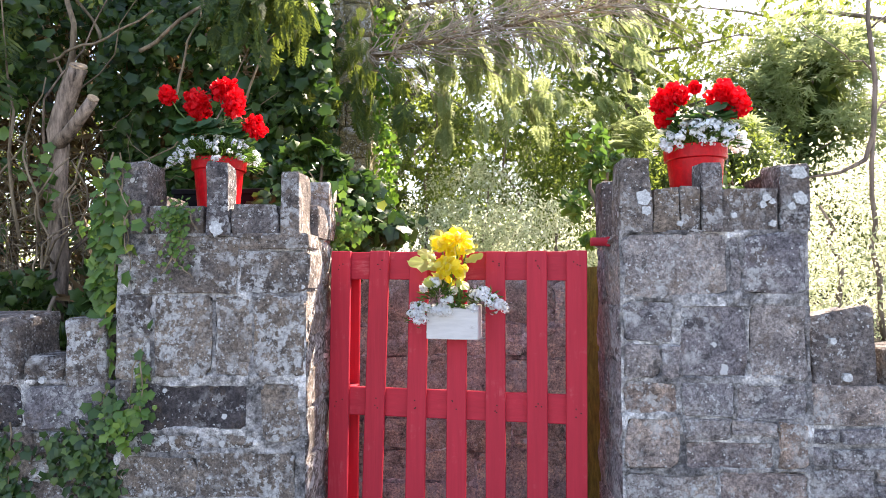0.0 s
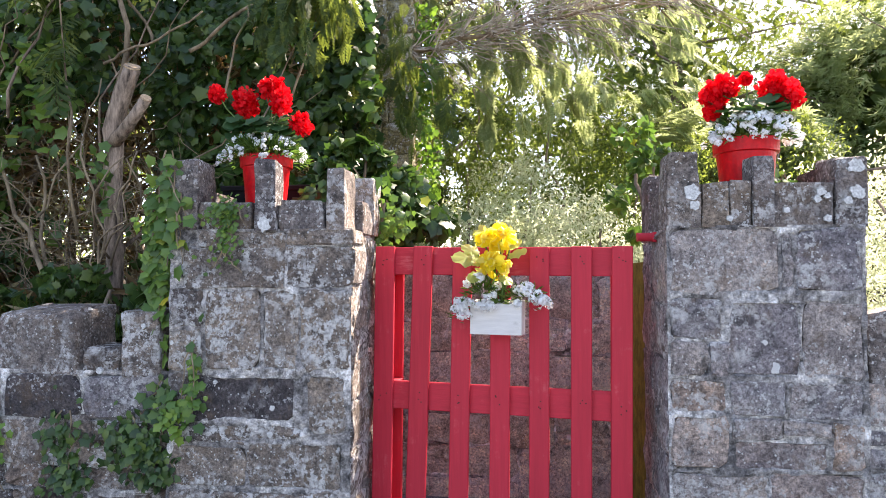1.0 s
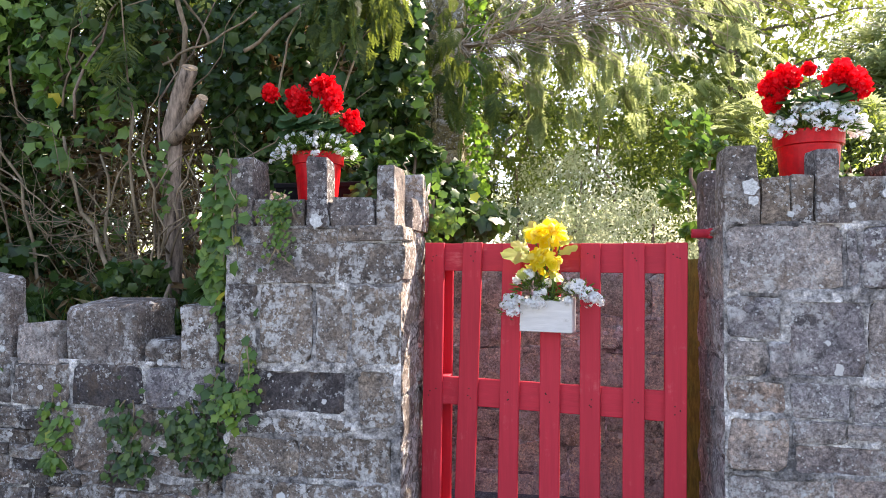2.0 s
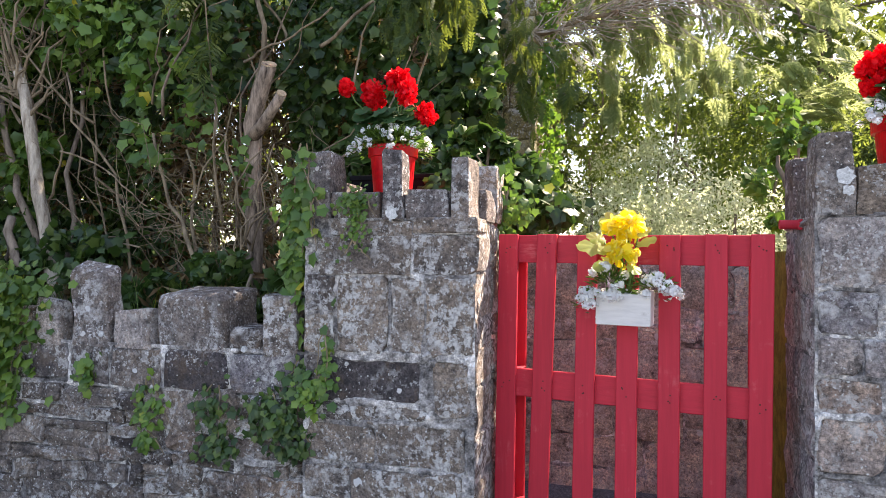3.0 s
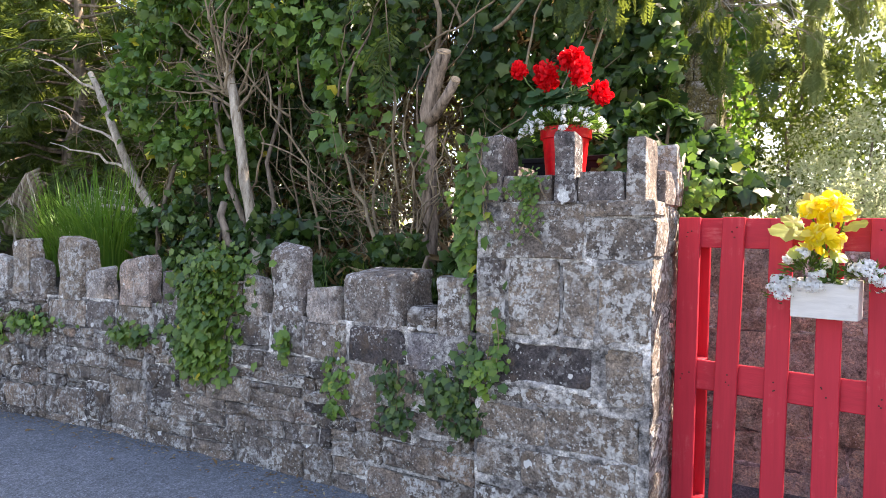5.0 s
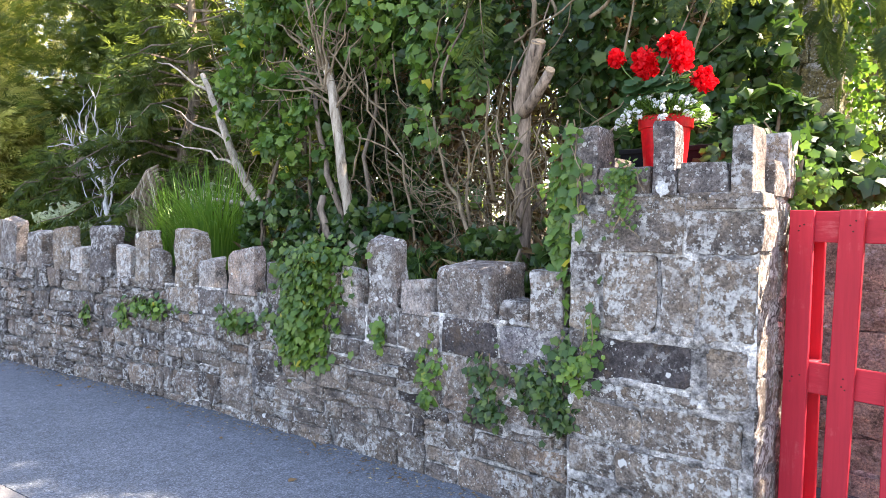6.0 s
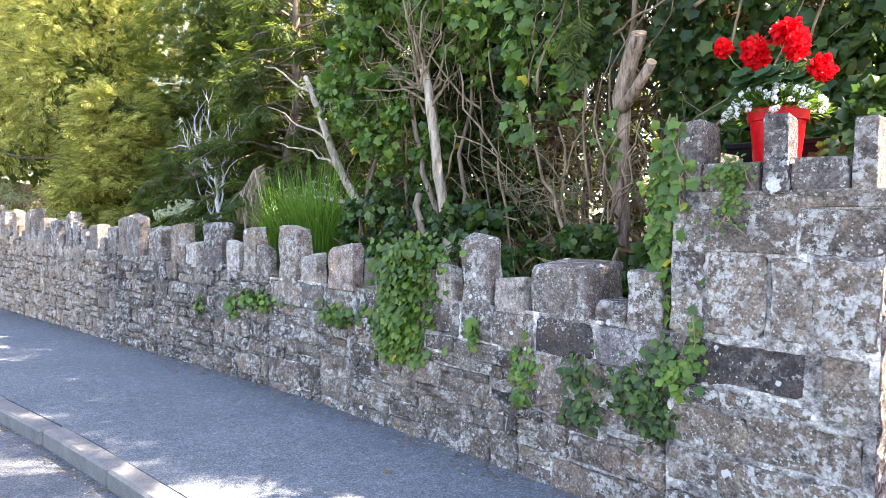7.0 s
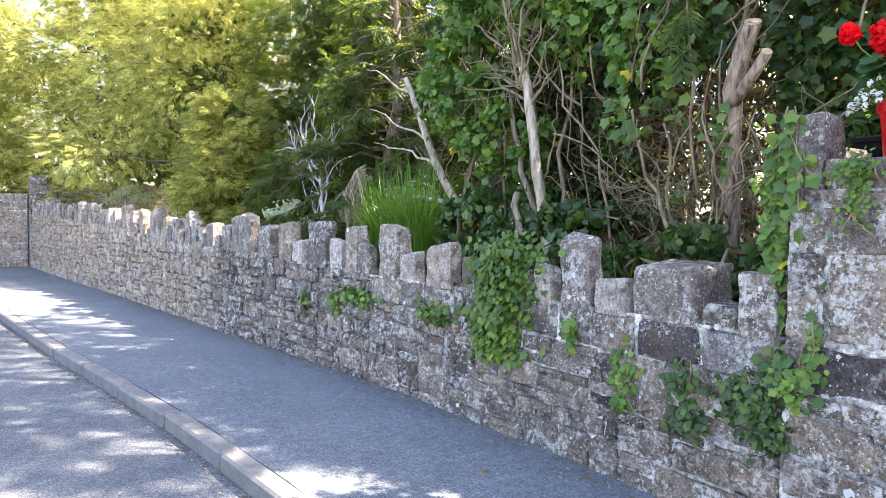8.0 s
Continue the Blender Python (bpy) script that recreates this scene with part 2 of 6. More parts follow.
M_IVY_LIGHT = leaf_material("young_ivy_leaf", [(0.0, (0.035, 0.085, 0.016)), (0.5, (0.08, 0.155, 0.024)), (0.95, (0.15, 0.235, 0.035)), (0.985, (0.12, 0.21, 0.033)), (0.992, (0.40, 0.34, 0.03))], 0.28, (0.18, 0.36, 0.05), 0.40, 0.4)
# the bright yellow of fronds in sun is mixed into this colour
M_CONIFER = leaf_material("sunlit_conifer_frond", [(0.0, (0.15, 0.175, 0.03)), (0.5, (0.34, 0.345, 0.075)), (1.0, (0.64, 0.61, 0.20))], 0.32, (0.70, 0.70, 0.22), 0.6, 0.25, 1.6)
# darker frond; on shaded trees and crown hearts it stands for shade
M_CONIFER_DARK = leaf_material("dark_shaded_frond", [(0.0, (0.02, 0.045, 0.015)), (0.6, (0.05, 0.085, 0.022)), (1.0, (0.10, 0.13, 0.03))], 0.4, (0.34, 0.42, 0.06), 0.6, 0.25, 0.9)
M_CYPRESS = leaf_material("grey_green_frond", [(0.0, (0.10, 0.15, 0.045)), (0.5, (0.17, 0.22, 0.08)), (1.0, (0.30, 0.34, 0.16))], 0.45, (0.68, 0.76, 0.34), 0.6, 0.25, 1.6)
# paleness of leaves in direct sun is painted into this colour
M_SHRUB = leaf_material("sunlit_pale_leaf", [(0.0, (0.20, 0.27, 0.10)), (0.5, (0.36, 0.42, 0.22)), (1.0, (0.60, 0.63, 0.42))], 0.62, (0.93, 0.95, 0.68), 0.5, 0.35, 2.5)
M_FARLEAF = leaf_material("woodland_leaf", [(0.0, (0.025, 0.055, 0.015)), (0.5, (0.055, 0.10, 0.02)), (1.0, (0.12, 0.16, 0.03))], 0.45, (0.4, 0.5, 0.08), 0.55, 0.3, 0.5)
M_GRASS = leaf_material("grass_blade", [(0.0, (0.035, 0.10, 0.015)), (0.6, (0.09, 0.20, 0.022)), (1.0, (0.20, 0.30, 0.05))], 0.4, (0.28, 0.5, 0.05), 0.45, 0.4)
M_PETAL_RED = leaf_material("geranium_petal", [(0.0, (0.70, 0.006, 0.012)), (1.0, (0.90, 0.014, 0.02))], 0.4, (0.95, 0.01, 0.015), 0.5, 0.2)
M_PETAL_YELLOW = leaf_material("begonia_petal", [(0.0, (0.86, 0.62, 0.012)), (0.6, (0.90, 0.76, 0.03)), (1.0, (0.95, 0.92, 0.50))], 0.6, (1.0, 0.90, 0.14), 0.5, 0.25)
M_PETAL_WHITE = leaf_material("alyssum_petal", [(0.0, (0.86, 0.86, 0.84)), (1.0, (0.95, 0.95, 0.92))], 0.35, (0.9, 0.9, 0.9), 0.6, 0.2)
M_GERLEAF = leaf_material("geranium_leaf", [(0.0, (0.02, 0.06, 0.025)), (1.0, (0.05, 0.12, 0.04))], 0.25, (0.15, 0.3, 0.05), 0.6, 0.3)
M_BEGLEAF = leaf_material("begonia_leaf", [(0.0, (0.22, 0.36, 0.05)), (1.0, (0.50, 0.60, 0.16))], 0.7, (0.95, 0.98, 0.38), 0.4, 0.4)
M_LITTER = leaf_material("dry_leaf", [(0.0, (0.10, 0.055, 0.028)), (0.6, (0.22, 0.14, 0.07)), (1.0, (0.46, 0.40, 0.22))], 0.2, (0.45, 0.3, 0.1), 0.7, 0.2)
M_LICHEN = plain_noise("white_lichen", (0.34, 0.34, 0.32), (0.58, 0.58, 0.56), 60, 0.95, 0.4, 0.002)

# ---- mesh helpers ----
RNG = np.random.default_rng(7)


def thing(name, at=(0, 0, 0), label="", category="", group="", kind=""):
    ob = new(name)
    ob.empty_display_size = 0.1
    ob.location = at
    return tagged(ob, label, category, group, kind)


def link_mesh(name, me, material, parent=None, label=""):
    """One mesh object; its vertices are in the world's metres, also under a parent."""
    ob = new(name, me)
    if material and not me.materials:
        me.materials.append(material)
    if parent is not None:
        ob.parent = parent
        inv = parent.matrix_basis.inverted() if parent.parent is None else Matrix()
        ob.matrix_parent_inverse = inv
    return tagged(ob, label)


def part(name, bm, material, parent, label=""):
    me = bpy.data.meshes.new(name)
    bm.normal_update()
    bm.to_mesh(me)
    bm.free()
    return link_mesh(name, me, material, parent, label)


class Geo:
    """Gathers vertices and faces of one mesh."""

    def __init__(self):
        self.v, self.f, self.n = [], [], 0

    def add(self, v, f):
        self.v.append(np.asarray(v, float).reshape(-1, 3))
        self.f.extend([tuple(i + self.n for i in q) for q in f])
        self.n += len(self.v[-1])

    def mesh(self, name, smooth=False):
        me = bpy.data.meshes.new(name)
        me.from_pydata(np.concatenate(self.v).tolist(), [], self.f)
        if smooth:
            me.shade_smooth()
        return me

    def part(self, name, material, parent=None, label="", smooth=False):
        return link_mesh(name, self.mesh(name, smooth), material, parent, label)


def fast_mesh(name, v, tris, smooth=False):
    """A mesh of triangles from arrays."""
    me = bpy.data.meshes.new(name)
    v, tris = np.asarray(v, np.float32), np.asarray(tris, np.int32)
    me.vertices.add(len(v))
    me.vertices.foreach_set("co", v.ravel())
    me.loops.add(tris.size)
    me.loops.foreach_set("vertex_index", tris.ravel())
    me.polygons.add(len(tris))
    me.polygons.foreach_set("loop_start", np.arange(0, tris.size, 3, dtype=np.int32))
    me.polygons.foreach_set("loop_total", np.full(len(tris), 3, np.int32))
    me.update(calc_edges=True)
    if smooth:
        me.shade_smooth()
    return me


def scatter(template, at, ahead, up, size):
    """Copies of a small template (x across, y ahead, z up) at many places; gives vertices and triangles."""
    tv, tf = template
    at, ahead, up = np.asarray(at, float), np.asarray(ahead, float), np.asarray(up, float)
    y = ahead / np.maximum(np.linalg.norm(ahead, axis=1, keepdims=True), 1e-6)
    x = np.cross(y, up)
    x /= np.maximum(np.linalg.norm(x, axis=1, keepdims=True), 1e-6)
    z = np.cross(x, y)
    s = np.asarray(size, float).reshape(-1, 1, 1)
    v = at[:, None] + s * (tv[None, :, 0:1] * x[:, None] + tv[None, :, 1:2] * y[:, None] + tv[None, :, 2:3] * z[:, None])
    f = tf[None] + (np.arange(len(at)) * len(tv))[:, None, None]
    return v.reshape(-1, 3), f.reshape(-1, 3)


def leaves(name, template, at, ahead, up, size, material, parent=None, label=""):
    v, f = scatter(template, at, ahead, up, size)
    return link_mesh(name, fast_mesh(name, v, f), material, parent, label)


def unit(n, rng=RNG):
    d = rng.normal(size=(n, 3))
    return d / np.linalg.norm(d, axis=1, keepdims=True)


def fan(points):
    v = np.array(points, float)
    return v, np.array([(0, i, i + 1) for i in range(1, len(v) - 1)] + [(0, len(v) - 1, 1)])


def ivy_template():
    # five lobes round the stalk's end, the rim drooping a little
    pts = [(0, 0.35, 0.06)]
    for a, r in ((-90, 0.28), (-140, 0.47), (-178, 0.385), (155, 0.54), (125, 0.43), (90, 0.67), (55, 0.43), (25, 0.54), (-2, 0.385), (-40, 0.47)):
        pts.append((r * math.cos(radians(a)), 0.35 + r * math.sin(radians(a)), -0.06 * r))
    return fan(pts)


def oval_template(width=0.42):
    v = np.array([(0, 0, 0), (width * 0.5, 0.42, 0.10), (0, 1, -0.05), (-width * 0.5, 0.42, 0.10), (0, 0.45, -0.02)], float)
    return v, np.array([(0, 1, 4), (1, 2, 4), (2, 3, 4), (3, 0, 4)])


def frond_template():
    # a flat spray: an axis with thin branchlets that lean ahead and droop
    v, f = [], []

    def blade(a, b, w):
        a, b = np.array(a, float), np.array(b, float)
        side = np.cross(b - a, (0, 0, 1))
        side = side / (np.linalg.norm(side) + 1e-9) * w
        m = a * 0.55 + b * 0.45
        k = len(v)
        v.extend([a, m + side, b, m - side])
        f.extend([(k, k + 1, k + 2), (k, k + 2, k + 3)])
    blade((0, 0, 0), (0, 1, -0.16), 0.02)
    for i in range(6):
        t = 0.12 + 0.13 * i
        ln = 0.42 * (1 - t) + 0.14
        for s in (-1, 1):
            b = (0, t, -0.16 * t * t)
            e = (s * ln * 0.72, t + ln * 0.72, -0.16 * t * t - 0.10 * ln)
            blade(b, e, 0.046)
            m = np.array(b) * 0.45 + np.array(e) * 0.55
            blade(m, m + np.array((s * 0.02, ln * 0.48, -0.03)), 0.038)
            blade(m, m + np.array((s * ln * 0.46, ln * 0.06, -0.03)), 0.036)
    return np.array(v), np.array(f)


def blade_template(bend=0.5, sag=0.26):
    v, f = [], []
    for i in range(5):
        t = i / 4
        w = 0.0085 * (1 - t) ** 0.6 + 0.0005
        for s in (-1, 1):
            v.append((s * w * 0.8, bend * t * t, t - sag * t ** 3))
    for i in range(4):
        a = 2 * i
        f += [(a, a + 1, a + 3), (a, a + 3, a + 2)]
    return np.array(v), np.array(f)


def petal_template():
    v = np.array([(0, 0, 0), (0.36, 0.45, 0.08), (0.30, 0.85, 0.0), (0, 1, -0.06), (-0.30, 0.85, 0.0), (-0.36, 0.45, 0.08)], float)
    return v, np.array([(0, 1, 2), (0, 2, 3), (0, 3, 4), (0, 4, 5)])


T_IVY, T_OVAL, T_FROND, T_BLADE, T_PETAL = ivy_template(), oval_template(), frond_template(), blade_template(), petal_template()
T_THIN = oval_template(0.2)
T_FLORET = fan([(0, 0, -0.15)] + [((0.75 + 0.25 * math.cos(4 * q)) * math.cos(q), (0.75 + 0.25 * math.cos(4 * q)) * math.sin(q), 0.1) for q in np.arange(16) * math.pi / 8])


def tube(geo, pts, radii, sides=7, cap=True):
    """A tapering limb along points."""
    pts = np.asarray(pts, float)
    radii = np.broadcast_to(np.asarray(radii, float), (len(pts),)) if np.ndim(radii) == 0 or len(np.atleast_1d(radii)) == len(pts) else np.linspace(radii[0], radii[1], len(pts))
    t = np.gradient(pts, axis=0)
    t /= np.linalg.norm(t, axis=1, keepdims=True) + 1e-9
    ref = np.array((0.31, 0.83, 0.46))
    a = np.cross(t, ref)
    a /= np.linalg.norm(a, axis=1, keepdims=True) + 1e-9
    b = np.cross(t, a)
    ang = np.arange(sides) * 2 * np.pi / sides
    ring = pts[:, None] + radii[:, None, None] * (np.cos(ang)[None, :, None] * a[:, None] + np.sin(ang)[None, :, None] * b[:, None])
    f = []
    for i in range(len(pts) - 1):
        for j in range(sides):
            k = (j + 1) % sides
            f.append((i * sides + j, i * sides + k, (i + 1) * sides + k, (i + 1) * sides + j))
    if cap:
        f.append(tuple(range(sides))[::-1])
        f.append(tuple((len(pts) - 1) * sides + j for j in range(sides)))
    geo.add(ring.reshape(-1, 3), f)


def wander(a, b, n=8, sway=0.05, rng=RNG, sag=0.0):
    """A crooked line from a to b."""
    a, b = np.array(a, float), np.array(b, float)
    s = np.linspace(0, 1, n)[:, None]
    off = np.cumsum(rng.normal(size=(n, 3)), axis=0)
    off -= off[0] + (off[-1] - off[0]) * s
    p = a + (b - a) * s + off * sway * np.linalg.norm(b - a) / math.sqrt(n)
    p[:, 2] -= sag * (4 * s[:, 0] * (1 - s[:, 0]))
    return p


def limb(name, a, b, r0, r1, material, parent, n=9, sway=0.05, sides=8, label="", seed=1, knots=0.0):
    rng = np.random.default_rng(seed)
    g = Geo()
    r = np.linspace(r0, r1, n) * (1 + knots * rng.normal(size=n))
    tube(g, wander(a, b, n, sway, rng), r, sides)
    return g.part(name, material, parent, label, True)


def box(bm, x0, x1, y0, y1, z0, z1, m=None, bevel=0.0):
    r = bmesh.ops.create_cube(bm, size=1.0, matrix=Matrix.Translation(((x0 + x1) / 2, (y0 + y1) / 2, (z0 + z1) / 2)) @ Matrix.Diagonal((x1 - x0, y1 - y0, z1 - z0, 1)))
    if bevel:
        es = list({e for v in r["verts"] for e in v.link_edges})
        bmesh.ops.bevel(bm, geom=es, offset=bevel, segments=1, affect="EDGES")
    if m is not None:
        bmesh.ops.transform(bm, matrix=m, verts=list(bm.verts))
    return bm


def stone_shape(w, h, d, rng, rough=1.0):
    """A hewn stone: outline w x h in x and z with corners broken to different sizes, its face at y = -d / 2; centre at the origin."""
    j = min(w, h) * 0.05 * rough
    out = []
    for sx, sz in ((-1, -1), (1, -1), (1, 1), (-1, 1)):
        cx, cz = [min(w, h) * rng.uniform(0.03, 0.20) * min(1.3, 0.6 + 0.4 * rough) for _ in range(2)]
        pair = [(sx * (w / 2 - cx), sz * h / 2), (sx * w / 2, sz * (h / 2 - cz))]
        if sx * sz < 0:
            out += pair
            out.append((w / 2, rng.uniform(-0.2, 0.2) * h) if sx > 0 else (-w / 2, rng.uniform(-0.2, 0.2) * h))
        else:
            out += pair[::-1]
            out.append((rng.uniform(-0.2, 0.2) * w, sz * h / 2))
    out = [(x + rng.uniform(-j, j), z + rng.uniform(-j, j)) for x, z in out]
    k = len(out)
    ins = min(0.008, 0.12 * min(w, h))
    v, f = [], []
    for sc, y in ((0.0, d / 2), (0.0, -d / 2 + ins * 0.9), (ins, -d / 2)):
        for x, z in out:
            r = math.hypot(x, z) + 1e-6
            v.append((x * (1 - sc / r), y + (rng.uniform(-0.006, 0.006) * rough if y < 0 else 0), z * (1 - sc / r)))
    v.append((rng.uniform(-0.15, 0.15) * w, -d / 2 - rng.uniform(0.0, 0.008) * rough, rng.uniform(-0.15, 0.15) * h))
    for ring in (0, 1):
        for i in range(k):
            n2 = (i + 1) % k
            f.append((ring * k + i, ring * k + n2, (ring + 1) * k + n2, (ring + 1) * k + i))
    for i in range(k):
        f.append((2 * k + i, 2 * k + (i + 1) % k, 3 * k))
    f.append(tuple(range(k))[::-1])
    return np.array(v), f


def block_shape(w, h, d, rng, top=0.05, slope=1.0):
    """An upright weathered stone with broken edges and an uneven, sloping top: centre of its base at the origin."""
    k, v, f = 16, [], []
    ax, ay, lean, seed = slope * rng.uniform(-0.16, 0.16), slope * rng.uniform(-0.05, 0.12), slope * rng.uniform(-0.06, 0.06), rng.uniform(0, 90)
    taper, sharp = rng.uniform(0.0, 0.07), rng.uniform(0.05, 0.13)
    levels = ((0.0, 1.0), (0.35, 1.0), (0.68, 1.0), (0.88, 0.995), (0.955, 0.97 - 0.15 * top), (1.0, 0.86 - 0.6 * top))
    for z, s in levels:
        s *= 1 - taper * z
        for q in range(k):
            a = 2 * math.pi * (q + 0.5) / k
            cx, cy = math.cos(a), math.sin(a)
            x, y = math.copysign(abs(cx) ** sharp, cx) * w / 2 * s, math.copysign(abs(cy) ** sharp, cy) * d / 2 * s
            amp = min(1.0, min(w, d) / 0.16)
            nn = (noise.noise((x * 11 + seed, y * 11, z * h * 11)) * 0.014 + noise.noise((x * 34 + seed, y * 34, z * h * 34)) * 0.008) * amp
            r = 1 + nn / max(0.06, 0.5 * min(w, d))
            v.append((x * r + lean * z * h, y * r, z * h * (1 + (ax * x / w + ay * y / d) * (z > 0.5)) + (nn * 1.1 if z > 0.5 else 0)))
    v.append((lean * h, 0, h * 1.005))
    n = len(levels)
    for r in range(n - 1):
        for q in range(k):
            e = (q + 1) % k
            f.append((r * k + q, r * k + e, (r + 1) * k + e, (r + 1) * k + q))
    f += [((n - 1) * k + q, (n - 1) * k + (q + 1) % k, n * k) for q in range(k)]
    f.append(tuple(range(k))[::-1])
    return np.array(v), f


def mortar_face(x0, x1, z0, z1, rects, y_of, cell, seed, proud=0.004, joint=0.010, lump=0.010):
    """A crumbly skin of mortar: full in the joints between the rectangles of stone, sunk behind the stones themselves."""
    nx, nz = max(2, int((x1 - x0) / cell)), max(2, int((z1 - z0) / cell))
    xx, zz = np.meshgrid(np.linspace(x0, x1, nx + 1), np.linspace(z0, z1, nz + 1), indexing="ij")
    inside = np.full(xx.shape, -0.05)
    for a, b, c, d in rects:
        inside = np.maximum(inside, np.minimum(np.minimum(xx - a, b - xx), np.minimum(zz - c, d - zz)))
    v = np.zeros(xx.shape + (3,))
    for i in range(nx + 1):
        y = y_of(xx[i, 0])
        for k in range(nz + 1):
            x, z = xx[i, k], zz[i, k]
            big = noise.noise((x * 7, seed, z * 7))
            fine = noise.noise((x * 30, seed + 5, z * 30)) + 0.6 * noise.noise((x * 75, seed + 9, z * 75))
            deep = max(0.0, inside[i, k] - joint * (1 + 1.1 * big))
            v[i, k] = (x, y - proud - lump * (0.55 * big + 0.5 * fine) + min(0.05, 2.2 * deep), z)
    m = nz + 1
    f = [(i * m + k, (i + 1) * m + k, (i + 1) * m + k + 1, i * m + k + 1) for i in range(nx) for k in range(nz)]
    return v.reshape(-1, 3), f


def placed(v, x, y, z, yaw=0.0, tilt=0.0):
    """Turns points about z by yaw and about the face's normal by tilt (radians), then moves them."""
    c, s = math.cos(tilt), math.sin(tilt)
    v = np.stack([v[:, 0] * c - v[:, 2] * s, v[:, 1], v[:, 0] * s + v[:, 2] * c], 1)
    c, s = math.cos(yaw), math.sin(yaw)
    return np.stack([v[:, 0] * c - v[:, 1] * s + x, v[:, 0] * s + v[:, 1] * c + y, v[:, 2] + z], 1)


def stone_part(name, shape, parent, material, label=""):
    g = Geo()
    g.add(*shape)
    return g.part(name, material, parent, label)

# ---- plan ----
WALL_X = (-26, -19.4, -15.5, -10.5, -7.3, -5.5, -4.24, -2.7, -1.3, 12)
WALL_Y = (-3.1, -2.3, -1.83, -1.12, -0.72, -0.47, -0.32, -0.23, -0.22, -0.22)
KERB_GAP_X, KERB_GAP = (-20, -11, -7.2, -4.7, -2.7, 12), (1.72, 1.64, 1.56, 1.47, 1.37, 1.37)
TOP_X, TOP_Z = (-20, -15.7, -10.4, -8.2, -6, -4.3, 12), (1.3, 1.21, 1.01, 0.96, 0.88, 0.835, 0.835)
ROAD_Z = -0.09


def wall_y(x):
    return float(np.interp(x, WALL_X, WALL_Y))


def wall_yaw(x):
    return math.atan2(wall_y(x + 0.2) - wall_y(x - 0.2), 0.4)


def kerb_y(x):
    return wall_y(x) - float(np.interp(x, KERB_GAP_X, KERB_GAP))


def wall_top(x):
    return float(np.interp(x, TOP_X, TOP_Z))


def strip(geo, xs, rows):
    """Quads along x through rows of (y(x), z(x))."""
    v = [(x, ry(x), rz(x)) for x in xs for ry, rz in rows]
    k = len(rows)
    geo.add(v, [(i * k + j, (i + 1) * k + j, (i + 1) * k + j + 1, i * k + j + 1) for i in range(len(xs) - 1) for j in range(k - 1)])


# ---- ground ----
g = Geo()
n = 48
v = [(0, -3, ROAD_Z)]
f = []
for r in (4, 12, 30, 80, 250, 900):
    for i in range(n):
        a = 2 * math.pi * i / n
        v.append((r * math.cos(a), -3 + r * math.sin(a), ROAD_Z))
for i in range(n):
    f.append((0, 1 + i, 1 + (i + 1) % n))
for k in range(5):
    for i in range(n):
        j = (i + 1) % n
        f.append((1 + k * n + i, 1 + (k + 1) * n + i, 1 + (k + 1) * n + j, 1 + k * n + j))
g.add(v, f)
tagged(g.part("road", M_ROAD), "grey worn asphalt road with dappled shade", "road", kind="structure")

xs = np.arange(-24, 12.1, 0.5)
g = Geo()
strip(g, xs, [(lambda x: kerb_y(x) - 0.01, lambda x: ROAD_Z - 0.2), (lambda x: kerb_y(x), lambda x: 0.0), (lambda x: wall_y(x) + 0.1, lambda x: 0.0)])
g.add([(-0.75, -0.119, 0.0), (0.80, -0.119, 0.0), (0.80, 1.1, 0.0), (-0.75, 1.1, 0.0)], [(0, 1, 2, 3)])
tagged(g.part("pavement", M_PAVE), "blue-grey fine asphalt pavement beside the stone wall", "pavement", kind="structure")

kerb = thing("kerb", (0, -1.6, 0), "row of worn grey concrete kerb stones along the pavement", "kerb", kind="structure")
rng = np.random.default_rng(3)
x = -20.0
while x < 4.0:
    x1 = x + 0.914
    bm = box(bmesh.new(), -0.452, 0.452, -0.1275, -0.0025, ROAD_Z - 0.15, 0.006 + rng.uniform(-0.004, 0.004), None, 0.014)
    xm = (x + x1) / 2
    yaw = math.atan2(kerb_y(x1) - kerb_y(x), x1 - x)
    bmesh.ops.transform(bm, matrix=Matrix.Translation((xm, kerb_y(xm), 0)) @ Matrix.Rotation(yaw, 4, "Z"), verts=list(bm.verts))
    part("kerb_stone", bm, M_KERB, kerb)
    x = x1

g = Geo()


def soil(x0, x1, y_of, y1, nx, ny):
    v, f = [], []
    for i in range(nx + 1):
        x = x0 + (x1 - x0) * i / nx
        for j in range(ny + 1):
            t = (j / ny) ** 2
            y = y_of(x) * (1 - t) + y1 * t
            v.append((x, y, 0.88 + 0.05 * min(y - y_of(x), 6) + 0.08 * noise.noise((x * 1.3, y * 1.3, 2))))
    for i in range(nx):
        for j in range(ny):
            a = i * (ny + 1) + j
            f.append((a, a + ny + 1, a + ny + 2, a + 1))
    g.add(v, f)


soil(-26, -0.72, lambda x: wall_y(x) + 0.3, 45, 60, 14)
soil(0.72, 26, lambda x: wall_y(x) + 0.3, 45, 40, 14)
soil(-0.72, 0.72, lambda x: 1.12, 45, 6, 14)
tagged(g.part("garden_ground", M_SOIL), "dark raised garden soil behind the stone walls", "soil", kind="structure")

# ---- walls ----


def wall_core(name, x0, x1, label, material=None, recess=0.010):
    g = Geo()
    xs = np.linspace(x0, x1, max(2, int((x1 - x0) / 0.4)))
    strip(g, xs, [(lambda x: wall_y(x) + recess, lambda x: -0.3), (lambda x: wall_y(x) + recess, lambda x: wall_top(x) + 0.005), (lambda x: wall_y(x) + 0.40, lambda x: wall_top(x) + 0.005), (lambda x: wall_y(x) + 0.40, lambda x: -0.3)])
    return tagged(g.part(name, material or M_MORTAR), label, "stone wall", kind="structure")


